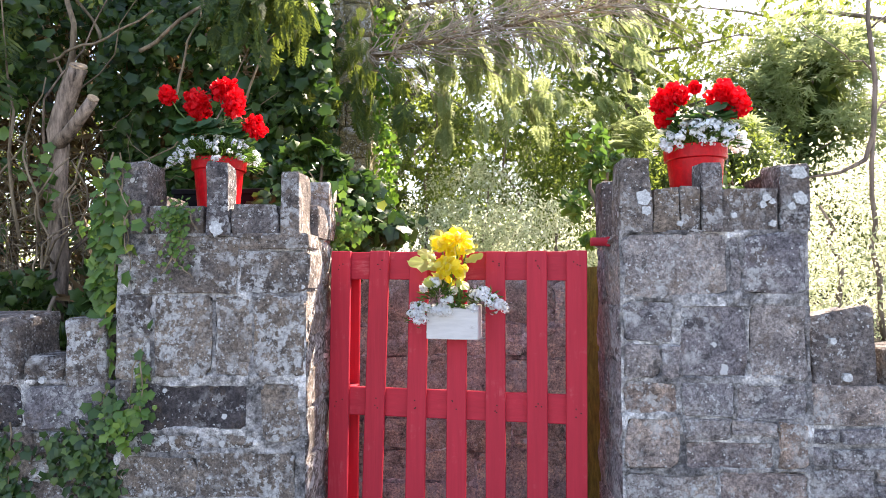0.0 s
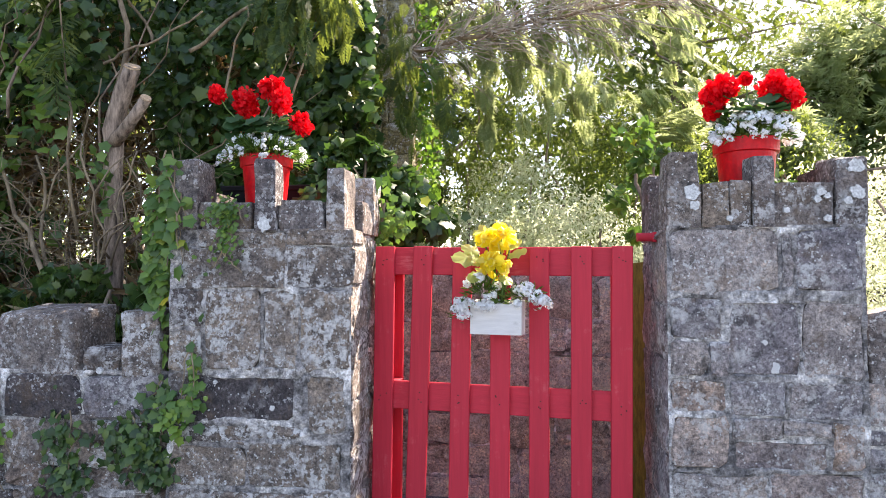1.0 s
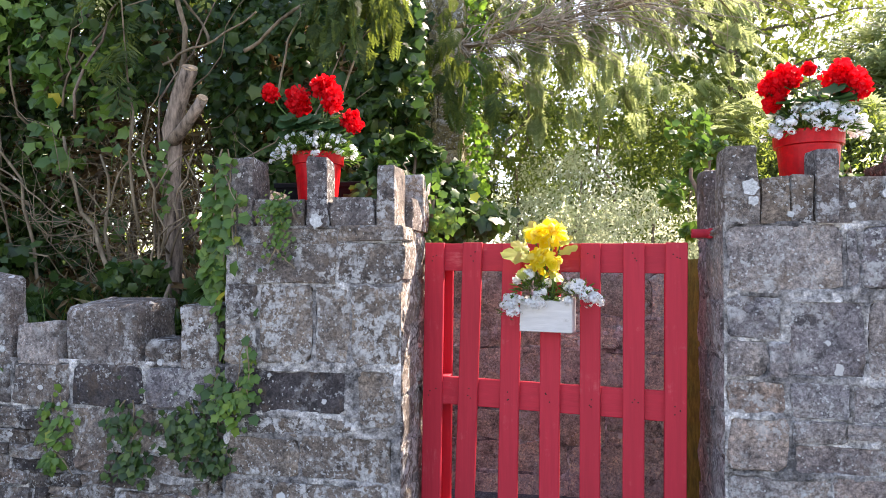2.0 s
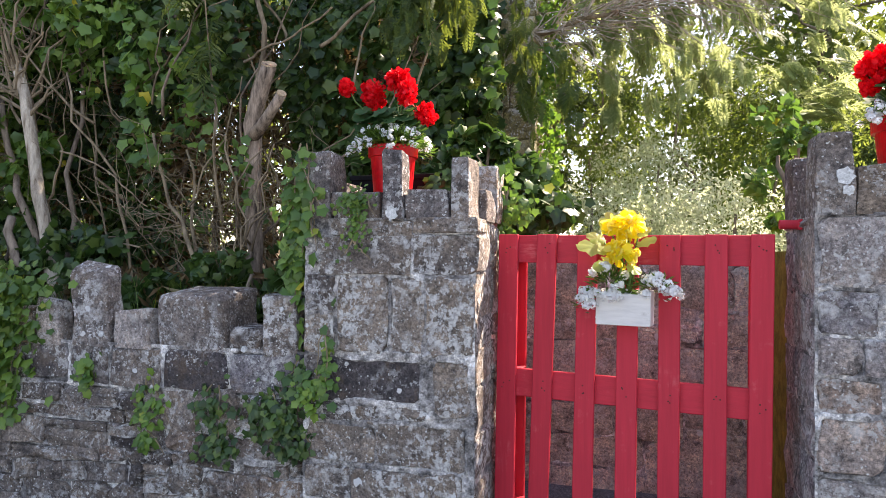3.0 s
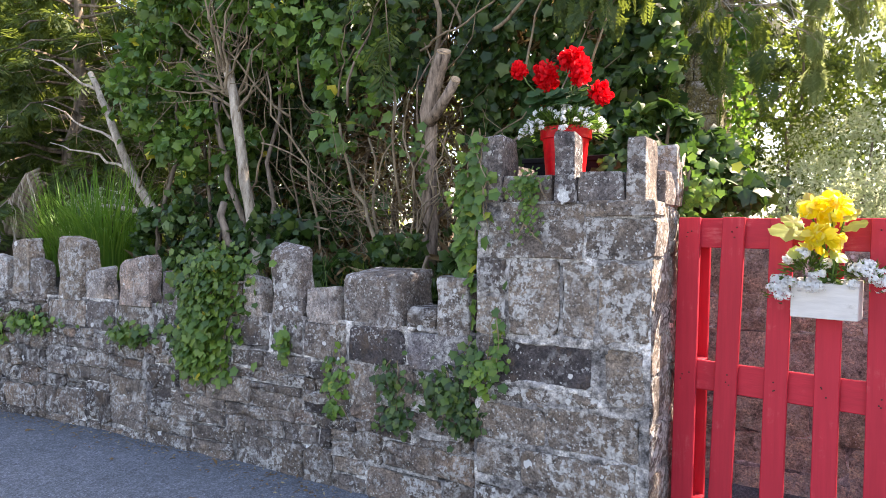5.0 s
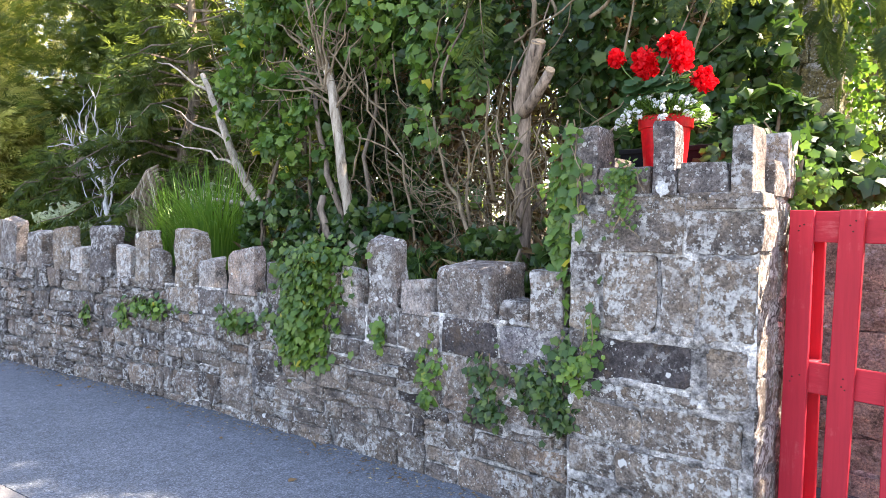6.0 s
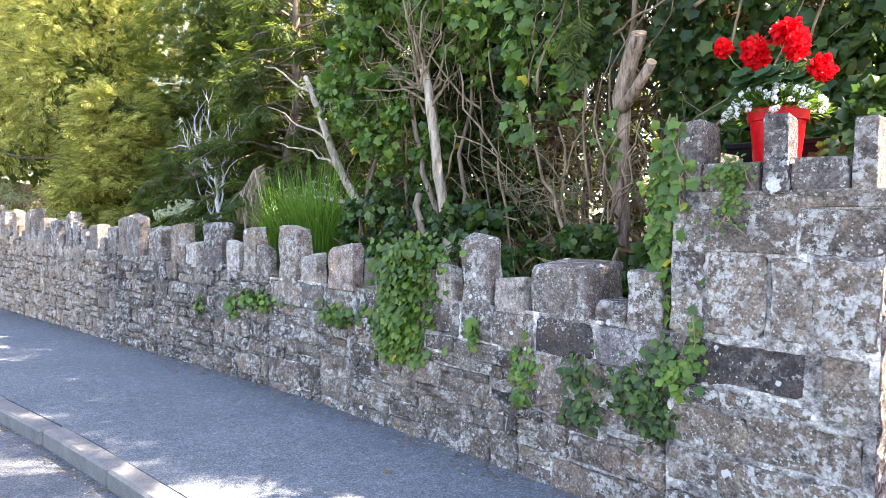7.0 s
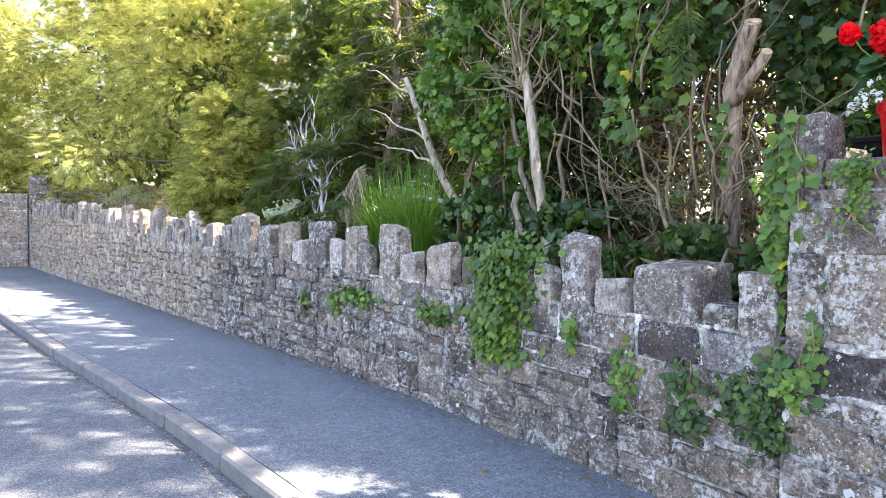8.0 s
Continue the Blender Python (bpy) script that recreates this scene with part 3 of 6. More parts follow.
def rubble(x0, x1, z_of_top, heights, aspect, rng):
    """Uneven courses of rubble from the ground up, as (x0, x1, z0, z1)."""
    rows, z, i = [], -0.02, 0
    top = max(z_of_top(x0), z_of_top(x1))
    while z < top - 0.05:
        h = heights[i % len(heights)] * rng.uniform(0.85, 1.15)
        if top - (z + h) < 0.06:
            h = top - z
        x = x0 + rng.uniform(-0.25, 0.0)
        while x < x1:
            w = h * rng.uniform(*aspect) if h > 0.08 else h * rng.uniform(aspect[0] * 1.4, aspect[1] * 1.6)
            a, b = max(x, x0), min(x + w, x1)
            if b - a > 0.05:
                k = rng.uniform()
                dz = rng.uniform(-0.012, 0.012)
                if h > 0.11 and k < 0.35 and b - a > 0.1:
                    m = z + h * rng.uniform(0.4, 0.6)
                    rows += [(a, b, z + dz, m), (a, b, m, z + h + dz)]
                else:
                    rows.append((a, b, z + dz, z + h + dz))
            x += w
        z += h
        i += 1
    return [r for r in rows if (r[2] + r[3]) / 2 < z_of_top((r[0] + r[1]) / 2) - 0.01]


def random_rubble(x0, x1, z_of_top, heights, aspect, rng):
    """Rubble whose courses break every metre or so."""
    out, x = [], x0
    while x < x1 - 0.01:
        w = rng.uniform(0.6, 1.5)
        e = x1 if x1 - x - w < 0.5 else x + w
        hs = list(heights)
        rng.shuffle(hs)
        out += rubble(x, e, z_of_top, hs, aspect, rng)
        x = e
    return out


def lay(r, rng, gap=0.010, yf=None, proud=0.0, rough=1.0):
    a, b, z0, z1 = r
    w, h = max(b - a - gap, 0.03), max(z1 - z0 - gap, 0.025)
    xm = (a + b) / 2
    v, f = stone_shape(w, h, 0.16, rng, rough)
    y = wall_y(xm) if yf is None else yf
    dz = 0.022 * noise.noise((xm * 1.4, 0.3, z0 * 3)) if yf is None else 0.0
    return placed(v, xm, y + 0.08 - proud - rng.uniform(-0.004, 0.012), (z0 + z1) / 2 + dz, wall_yaw(xm) if yf is None else 0.0, rng.uniform(-0.045, 0.045)), f


def merlon_row(wall, specs, rng, special=None):
    for i, (a, b, top, depth) in enumerate(specs):
        xm, w = (a + b) / 2, b - a
        zb = wall_top(xm) - 0.01
        v, f = block_shape(w * 0.93, top - zb - 0.015, depth, rng, rng.uniform(-0.06, 0.10), 1.0)
        stone_part("coping_stone", (placed(v, xm, wall_y(xm) + depth / 2 + rng.uniform(-0.012, 0.012), zb, wall_yaw(xm) + rng.uniform(-0.06, 0.06)), f), wall, (special or {}).get(i, M_STONE_TOP))


rng = np.random.default_rng(11)
wall_left = wall_core("wall_west", -4.6, -1.31, "low grey rubble wall with upright coping stones and trailing ivy", M_GAP)
near_top = lambda x: 0.64
merlon_row(wall_left, [(-1.535, -1.365, 1.11, 0.22), (-1.712, -1.54, 0.96, 0.20), (-2.105, -1.72, 1.115, 0.30), (-2.348, -2.125, 1.02, 0.10), (-2.596, -2.365, 1.225, 0.10), (-2.80, -2.65, 1.06, 0.10),
                       (-3.0, -2.83, 1.02, 0.1), (-3.24, -3.05, 1.05, 0.1), (-3.478, -3.30, 1.05, 0.10), (-3.863, -3.56, 1.14, 0.10), (-4.246, -4.02, 1.055, 0.10), (-4.512, -4.25, 1.25, 0.15),
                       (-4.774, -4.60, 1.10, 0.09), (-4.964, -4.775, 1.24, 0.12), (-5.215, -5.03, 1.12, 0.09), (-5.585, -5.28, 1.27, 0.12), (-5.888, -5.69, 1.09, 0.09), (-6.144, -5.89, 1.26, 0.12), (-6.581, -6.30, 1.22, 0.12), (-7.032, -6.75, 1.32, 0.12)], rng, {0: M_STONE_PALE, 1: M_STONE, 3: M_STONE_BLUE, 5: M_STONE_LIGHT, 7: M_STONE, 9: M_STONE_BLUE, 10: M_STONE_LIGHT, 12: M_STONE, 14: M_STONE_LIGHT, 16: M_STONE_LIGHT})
near_rects = []
for a, b in ((-1.70, -1.33), (-2.06, -1.71), (-2.36, -2.07), (-2.60, -2.37), (-2.95, -2.61), (-3.2, -2.96), (-3.55, -3.21), (-3.9, -3.56), (-4.2, -3.91), (-4.6, -4.21)):
    near_rects.append((a, b, 0.645, 0.835))
    stone_part("stone", lay((a, b, 0.645, 0.835), rng), wall_left, M_DARKSTONE if a == -2.06 else M_STONE_BLUE if a == -1.70 else M_STONE)
for r in random_rubble(-4.6, -1.32, near_top, (0.15, 0.07, 0.19, 0.1, 0.06, 0.12), (0.9, 2.8), rng):
    near_rects.append(r)
    stone_part("stone", lay(r, rng, 0.004, None, 0.0, 2.0), wall_left, M_STONE)
stone_part("mortar", mortar_face(-4.6, -1.31, -0.02, 0.85, near_rects, wall_y, 0.013, 3.0, -0.004, 0.006, 0.014), wall_left, M_MORTAR_GREY, "grey crumbling mortar")

wall_far = wall_core("wall_west_far", -19.2, -4.6, "long curving brown-grey rubble wall with upright coping stones", M_GAP, 0.015)
x, tall, specs = -7.0, False, []
while x > -18.9:
    tall = not tall if rng.uniform() < 0.85 else tall
    w = rng.uniform(0.14, 0.24) if tall else rng.uniform(0.10, 0.17)
    specs.append((x - w, x, wall_top(x) + (rng.uniform(0.27, 0.42) if tall else rng.uniform(0.12, 0.24)), rng.uniform(0.10, 0.16) if tall else 0.10))
    x -= w + rng.uniform(0.01, 0.07)
merlon_row(wall_far, specs, rng)
far_rows = random_rubble(-19.1, -4.6, wall_top, (0.15, 0.07, 0.17, 0.10, 0.06, 0.13, 0.09), (0.6, 2.2), rng)
far_rows.sort(key=lambda r: -r[1])
near_rows, rest_rows = far_rows[:190], far_rows[190:]
for r in near_rows:
    stone_part("stone", lay(r, rng, 0.008, None, 0.002, 2.4), wall_far, M_STONE)
g = Geo()
for r in rest_rows:
    g.add(*lay(r, rng, 0.008, None, 0.002, 2.4))
tagged(g.part("stones", M_STONE_FAR, wall_far), kind="stuff")

# far end: a square gatepost and the wall that turns across the view
post = thing("stone_gatepost", (-19.0, -2.2, 0), "square grey stone gatepost at the end of the long wall", "gatepost")
zc = 0.0
while zc < 2.2:
    h = rng.uniform(0.2, 0.3)
    v, f = block_shape(0.34, h - 0.01, 0.36, rng, -0.15, 0.2)
    stone_part("stone", (placed(v, -18.62, -2.06, zc, 0.1), f), post, M_STONE)
    zc += h
wall_end = tagged(part("wall_end", box(bmesh.new(), -19.15, -18.80, -9.0, -2.28, -0.3, 1.75), M_MORTAR, None), "grey rubble wall crossing at the end of the road", "stone wall", kind="structure")
g = Geo()
for r in rubble(0.0, 6.3, lambda x: 1.75, (0.16, 0.11, 0.14), (0.8, 2.2), rng):
    a, b, z0, z1 = r
    v, f = stone_shape(b - a - 0.02, z1 - z0 - 0.02, 0.16, rng, 1.5)
    g.add(placed(v, -18.80 - 0.055, -2.3 - (a + b) / 2, (z0 + z1) / 2, math.pi / 2), f)
tagged(g.part("stones", M_STONE_FAR, wall_end), kind="stuff")

wall_cross = tagged(part("wall_cross", box(bmesh.new(), -19.7, -19.3, -1.75, 4.0, -0.3, 2.1), M_MORTAR, None), "tall grey rubble garden wall behind the gatepost", "stone wall", kind="structure")
g = Geo()
for a, b, z0, z1 in rubble(0.0, 4.5, lambda x: 2.1, (0.16, 0.11, 0.14), (0.9, 2.4), rng):
    v, f = stone_shape(b - a - 0.02, z1 - z0 - 0.02, 0.16, rng, 1.5)
    g.add(placed(v, -19.3 - 0.055, -1.7 + (a + b) / 2, (z0 + z1) / 2, math.pi / 2), f)
tagged(g.part("stones", M_STONE_FAR, wall_cross), kind="stuff")

wall_right = wall_core("wall_east", 1.30, 9.0, "low grey rubble wall with upright coping stones")
merlon_row(wall_right, [(1.345, 1.60, 1.13, 0.2), (1.62, 1.80, 1.0, 0.2), (1.82, 2.1, 1.16, 0.25), (2.12, 2.4, 1.0, 0.2), (2.42, 2.7, 1.2, 0.25), (2.72, 3.0, 1.0, 0.2)], rng)
for a, b, z0, z1 in ((1.31, 1.62, 0.68, 0.84), (1.63, 2.0, 0.68, 0.84), (2.01, 2.5, 0.68, 0.84)):
    stone_part("stone", lay((a, b, z0, z1), rng), wall_right, M_STONE_BLUE)
for r in rubble(1.31, 3.2, lambda x: 0.68, (0.12, 0.09, 0.15, 0.1), (1.3, 3.0), rng):
    stone_part("stone", lay(r, rng), wall_right, M_STONE_BLUE)

# ---- gate pillars ----


def core_box(x0, x1, y0, y1, z0, z1, name, parent, material):
    return part(name, box(bmesh.new(), x0, x1, y0, y1, z0, z1), material, parent)


def pillar(x0, x1, label, stones, copings, jamb, seed, material, dark=(), slate=()):
    """A square pillar of coursed stone, front at y = -0.25, with coping stones round its top."""
    rng = np.random.default_rng(seed)
    p = thing("gate_pillar", ((x0 + x1) / 2, 0, 0), label, "pillar")
    core_box(x0 + 0.009, x1 - 0.009, -0.215, 0.25, -0.1, 1.425, "core", p, M_MORTAR)
    stone_part("mortar", mortar_face(x0, x1, -0.05, 1.425, stones, lambda x: -0.25, 0.0095, seed * 1.7, 0.003, 0.008, 0.018), p, M_MORTAR, "pale crumbling lime mortar")
    for i, r in enumerate(stones):
        stone_part("stone", lay(r, rng, 0.004, -0.25, 0.001, 1.0), p, M_DARKSTONE if i in dark else material)
    # the side towards the gate
    side = x1 if jamb > 0 else x0
    z = 0.0
    while z < 1.4:
        h = rng.uniform(0.11, 0.24)
        h = min(h, 1.42 - z)
        cut = rng.uniform(-0.05, 0.1)
        for a, b in ((-0.235, cut), (cut, 0.25)):
            v, f = stone_shape(b - a - 0.016, max(h - 0.016, 0.03), 0.16, rng, 1.3)
            stone_part("stone", (placed(v, side - jamb * 0.082, (a + b) / 2, z + h / 2, jamb * math.pi / 2), f), p, material)
        z += h
    for i, (cx0, cx1, cy0, cy1, zt) in enumerate(copings):
        w, d = cx1 - cx0, cy1 - cy0
        v, f = block_shape(w, zt - 1.418, d, rng, -0.06 if zt > 1.62 else -0.15, 0.15)
        stone_part("coping_stone", (placed(v, (cx0 + cx1) / 2, (cy0 + cy1) / 2, 1.418), f), p, M_DARKSTONE if i in slate else M_STONE_TOP)
    return p


LEFT_STONES = [(-1.20, -0.83, 1.345, 1.42), (-0.83, -0.555, 1.36, 1.425), (-1.26, -0.83, 1.19, 1.345), (-0.83, -0.555, 1.19, 1.36), (-1.315, -1.17, 1.03, 1.185), (-1.315, -1.175, 0.86, 1.025),
               (-1.165, -0.93, 0.865, 1.185), (-0.925, -0.775, 0.868, 1.18), (-0.77, -0.565, 0.865, 1.185), (-1.31, -1.225, 0.68, 0.85), (-1.225, -0.79, 0.665, 0.845), (-0.735, -0.59, 0.625, 0.85),
               (-1.31, -0.96, 0.575, 0.655), (-0.95, -0.76, 0.59, 0.65), (-1.31, -0.985, 0.40, 0.565), (-0.985, -0.60, 0.40, 0.585), (-1.31, -1.1, 0.24, 0.39), (-1.1, -0.61, 0.22, 0.39), (-1.31, -0.9, 0.0, 0.21), (-0.9, -0.615, 0.0, 0.21)]
LEFT_COPINGS = [(-1.335, -1.205, -0.25, -0.08, 1.71), (-1.20, -0.98, -0.25, -0.12, 1.535), (-0.960, -0.872, -0.27, -0.17, 1.70), (-0.866, -0.672, -0.25, -0.12, 1.54), (-0.668, -0.592, -0.258, -0.08, 1.665),
                (-0.69, -0.56, -0.07, 0.08, 1.56), (-0.69, -0.55, 0.09, 0.25, 1.68), (-1.335, -1.215, -0.06, 0.15, 1.6)]
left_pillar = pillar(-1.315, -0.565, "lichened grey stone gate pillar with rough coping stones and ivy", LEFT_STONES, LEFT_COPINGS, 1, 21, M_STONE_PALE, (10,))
RIGHT_STONES = [(0.64, 1.035, 1.175, 1.415), (1.035, 1.085, 1.19, 1.40), (1.09, 1.32, 1.18, 1.41), (0.64, 0.83, 1.01, 1.16), (0.64, 0.78, 0.87, 1.0), (0.78, 0.85, 0.87, 1.0), (0.85, 1.10, 0.87, 1.15), (1.10, 1.318, 0.87, 1.15),
                (0.64, 0.84, 0.735, 0.86), (0.845, 1.05, 0.73, 0.86), (1.05, 1.315, 0.72, 0.855), (0.64, 0.845, 0.53, 0.73), (0.85, 1.03, 0.645, 0.725), (1.03, 1.2, 0.66, 0.715), (0.86, 1.19, 0.535, 0.64), (1.2, 1.31, 0.54, 0.71),
                (0.64, 0.98, 0.37, 0.52), (0.98, 1.31, 0.35, 0.53), (0.64, 0.86, 0.2, 0.36), (0.86, 1.31, 0.2, 0.35), (0.64, 1.0, 0.0, 0.19), (1.0, 1.31, 0.0, 0.19)]
RIGHT_COPINGS = [(0.635, 0.758, -0.255, -0.10, 1.70), (0.762, 0.86, -0.25, -0.14, 1.585), (0.862, 0.938, -0.25, -0.14, 1.59), (0.942, 1.016, -0.262, -0.13, 1.68), (1.02, 1.224, -0.25, -0.13, 1.575), (1.228, 1.338, -0.255, -0.09, 1.675),
                 (0.64, 0.72, -0.08, 0.06, 1.57), (0.635, 0.73, 0.1, 0.25, 1.67), (1.235, 1.33, -0.07, 0.12, 1.66), (1.235, 1.34, 0.13, 0.26, 1.62), (0.85, 1.0, 0.15, 0.25, 1.58)]
right_pillar = pillar(0.632, 1.325, "grey stone gate pillar with crenellated coping stones and white lichen", RIGHT_STONES, RIGHT_COPINGS, -1, 22, M_STONE_BLUE, (), (8, 9))


def lichen_patch(parent, x, y, z, r, seed):
    """A thin crusty round of white lichen with a wavy edge, on a face that looks along -y."""
    g, rng, n = Geo(), np.random.default_rng(900 + seed), 18
    rad = r * rng.uniform(0.72, 1.2, n)
    ring = [(q * math.cos(i * 2 * math.pi / n), q * math.sin(i * 2 * math.pi / n)) for i, q in enumerate(rad)]
    g.add([(x + p, y + 0.02, z + q) for p, q in ring] + [(x + p, y, z + q) for p, q in ring], [(i, (i + 1) % n, n + (i + 1) % n, n + i) for i in range(n)] + [tuple(range(n, 2 * n))])
    return g.part("lichen_patch", M_LICHEN, parent, "round white lichen patch")


LICHEN_LEFT = [(-1.040, 1.084, 0.022), (-1.047, 1.016, 0.017), (-0.969, 0.871, 0.011), (-1.118, 0.816, 0.009), (-1.236, 1.10, 0.011)]
LICHEN_RIGHT = [(0.725, 1.546, 0.032), (0.734, 1.499, 0.018), (1.298, 1.636, 0.028), (1.302, 1.543, 0.025), (1.268, 1.511, 0.016), (1.177, 1.545, 0.016), (1.165, 1.518, 0.014), (1.199, 1.528, 0.012), (0.999, 1.474, 0.011), (1.057, 1.478, 0.011), (0.859, 1.45, 0.012), (1.20, 1.446, 0.014)]
lichen_patch(left_pillar, -0.916, -0.274, 1.442, 0.030, 0)
for k, (x, z, r) in enumerate(LICHEN_LEFT):
    lichen_patch(left_pillar, x, -0.2565, z, r, k + 1)
for k, (x, z, r) in enumerate(LICHEN_RIGHT):
    lichen_patch(right_pillar, x, -0.2600, z, r, k + 7)
for k, (x, z, r) in enumerate(((-2.411, 0.886, 0.013), (-1.629, 0.849, 0.013), (-1.504, 0.996, 0.013), (-1.474, 0.955, 0.011), (-1.440, 1.033, 0.011))):
    lichen_patch(wall_left, x, -0.231, z, r, k + 20)
for k, (x, z, r) in enumerate(((1.42, 1.005, 0.013), (1.47, 0.872, 0.017))):
    lichen_patch(wall_right, x, -0.230, z, r, k + 30)

# the bank behind the gate, held by a rough wall, and the mossy return beside it
bank = tagged(part("wall_back", box(bmesh.new(), -0.95, 0.95, 0.98, 1.3, -0.1, 1.26), M_MORTAR, None), "weathered brown stone retaining wall behind the red gate", "stone wall", kind="structure")
bank_rects = []
for r in rubble(-0.72, 0.75, lambda x: 1.25, (0.27, 0.16, 0.31, 0.2), (1.4, 2.8), rng):
    bank_rects.append(r)
    stone_part("stone", lay(r, rng, 0.003, 0.965, 0.0, 1.6), bank, M_STONE_BANK)
stone_part("mortar", mortar_face(-0.72, 0.75, -0.02, 1.26, bank_rects, lambda x: 0.965, 0.014, 8.0, 0.002, 0.012, 0.022), bank, M_MORTAR_GREY, "brown crumbling mortar")
for sx, nm, mat in ((-0.64, "wall_return", M_MORTAR), (0.70, "wall_return_mossy", M_MOSS)):
    w = tagged(part(nm, box(bmesh.new(), sx - 0.06 if sx > 0 else sx - 0.25, sx + 0.25 if sx > 0 else sx + 0.06, 0.252, 0.975, -0.1, 1.30), mat, None), "mossy stone side wall beside the gate" if sx > 0 else "shaded stone side wall beside the gate", "stone wall", kind="structure")

# ---- the gate ----
GATE = Matrix.Translation((0, 0, 0.055)) @ Matrix.Rotation(radians(-8), 4, "Z") @ Matrix.Rotation(radians(0.5), 4, "Y")
gate = thing("pallet_gate", (0, 0, 0.055), "red painted wooden pallet gate with upright slats, closed", "gate")


def gate_piece(name, u0, u1, y0, y1, z0, z1, label="", bevel=0.003, parent=None, material=None, drift=0.0):
    bm = box(bmesh.new(), u0, u1, y0, y1, z0, z1, None, bevel)
    for v in bm.verts:      # a slat nailed on slightly askew
        v.co.x += drift * (1 - v.co.z / 1.3)
    bmesh.ops.transform(bm, matrix=GATE, verts=list(bm.verts))
    return part(name, bm, material or M_RED, parent or gate, label)


SLATS = ((-0.550, -0.464, -0.005), (-0.377, -0.292, -0.030), (-0.202, -0.120, -0.014), (-0.038, 0.044, -0.002), (0.122, 0.203, 0.004), (0.291, 0.374, 0.002), (0.452, 0.534, -0.004))
rng = np.random.default_rng(5)
M_NAIL = plain_noise("rusty_nail", (0.03, 0.015, 0.012), (0.08, 0.035, 0.025), 60, 0.8, 0.3, 0.001)
for u0, u1, drift in SLATS:
    s = gate_piece("slat", u0, u1, -0.022, 0.0, 0.0, 1.305 + rng.uniform(-0.003, 0.003), drift=drift)
    for zr in (1.25, 0.665):
        for k in range(3):
            uu, zz = (u0 + u1) / 2 + drift * (1 - zr / 1.3) + rng.uniform(-0.018, 0.018), zr + rng.uniform(-0.025, 0.025)
            bm = bmesh.new()
            bmesh.ops.create_cone(bm, cap_ends=True, segments=8, radius1=0.0032, radius2=0.0028, depth=0.003, matrix=GATE @ Matrix.Translation((uu, -0.0228, zz)) @ Matrix.Rotation(radians(90), 4, "X"))
            part("nail", bm, M_NAIL, s)
for z0, z1 in ((1.185, 1.304), (0.605, 0.724), (0.02, 0.14)):
    gate_piece("rail", -0.548, 0.532, 0.001, 0.023, z0, z1, material=M_RED_RAIL)
for u0, u1 in ((-0.548, -0.462), (0.446, 0.532)):
    gate_piece("back_slat", u0, u1, 0.104, 0.126, 0.0, 1.30)
for u0, u1 in ((-0.546, -0.455), (0.448, 0.530)):
    for z0, z1 in ((1.188, 1.30), (0.608, 0.722), (0.022, 0.138)):
        gate_piece("block", u0, u1, 0.024, 0.103, z0, z1)

bracket = thing("gate_bracket", (0.58, -0.05, 1.40), "small red painted metal bracket on the stone pillar", "bracket")
bm = bmesh.new()
bmesh.ops.create_cone(bm, cap_ends=True, segments=14, radius1=0.018, radius2=0.018, depth=0.075, matrix=Matrix.Translation((0.602, -0.02, 1.396)) @ Matrix.Rotation(radians(90), 4, "Y"))
part("bolt", bm, M_RED, bracket)
bm = box(bmesh.new(), 0.626, 0.642, -0.04, 0.0, 1.376, 1.416, None, 0.003)
part("plate", bm, M_RED, bracket)

# ---- planter on the gate ----
planter = thing("planter_box", (0.0, -0.1, 1.0), "small white-painted wooden planter box fixed to the gate", "planter")
PB = GATE @ Matrix.Translation((0.003, 0, 0))
for nm, b in (("front_board", (-0.104, 0.104, -0.135, -0.123, 0.948, 1.072)), ("back_board", (-0.104, 0.104, -0.036, -0.024, 0.948, 1.085)), ("side_board", (-0.104, -0.092, -0.1225, -0.0365, 0.948, 1.08)), ("side_board", (0.092, 0.104, -0.1225, -0.0365, 0.948, 1.085)), ("base_board", (-0.0915, 0.0915, -0.1225, -0.0365, 0.948, 0.96))):
    bm = box(bmesh.new(), *b, None, 0.002)
    bmesh.ops.transform(bm, matrix=PB, verts=list(bm.verts))
    part(nm, bm, M_WHITE, planter)
bm = box(bmesh.new(), -0.0915, 0.0915, -0.1225, -0.0365, 1.03, 1.055)
bmesh.ops.transform(bm, matrix=PB, verts=list(bm.verts))
part("soil", bm, M_SOIL, planter, "dark potting soil")


def flower_heads(name, centres, radius, petals, size, material, parent, seed):
    """Shaggy heads, each of a few overlapping tufts of small petals."""
    rng = np.random.default_rng(seed)
    for c, r in zip(centres, radius):
        lobe = np.array(c) + unit(5, rng) * r * 0.42
        pick = rng.integers(0, 5, petals)
        d = unit(petals, rng)
        at = lobe[pick] + d * r * rng.uniform(0.35, 0.72, (petals, 1))
        ahead = d + 0.9 * unit(petals, rng)
        leaves(name, T_PETAL, at - ahead / np.linalg.norm(ahead, axis=1, keepdims=True) * size * 0.4, ahead, unit(petals, rng) + 0.6 * d, rng.uniform(0.7, 1.2, petals) * size, material, parent)


def stems(parent, name, pairs, r, material, seed):
    g = Geo()
    rng = np.random.default_rng(seed)
    for a, b in pairs:
        tube(g, wander(a, b, 6, 0.06, rng), (r, r * 0.7), 5)
    return g.part(name, material, parent, smooth=True)


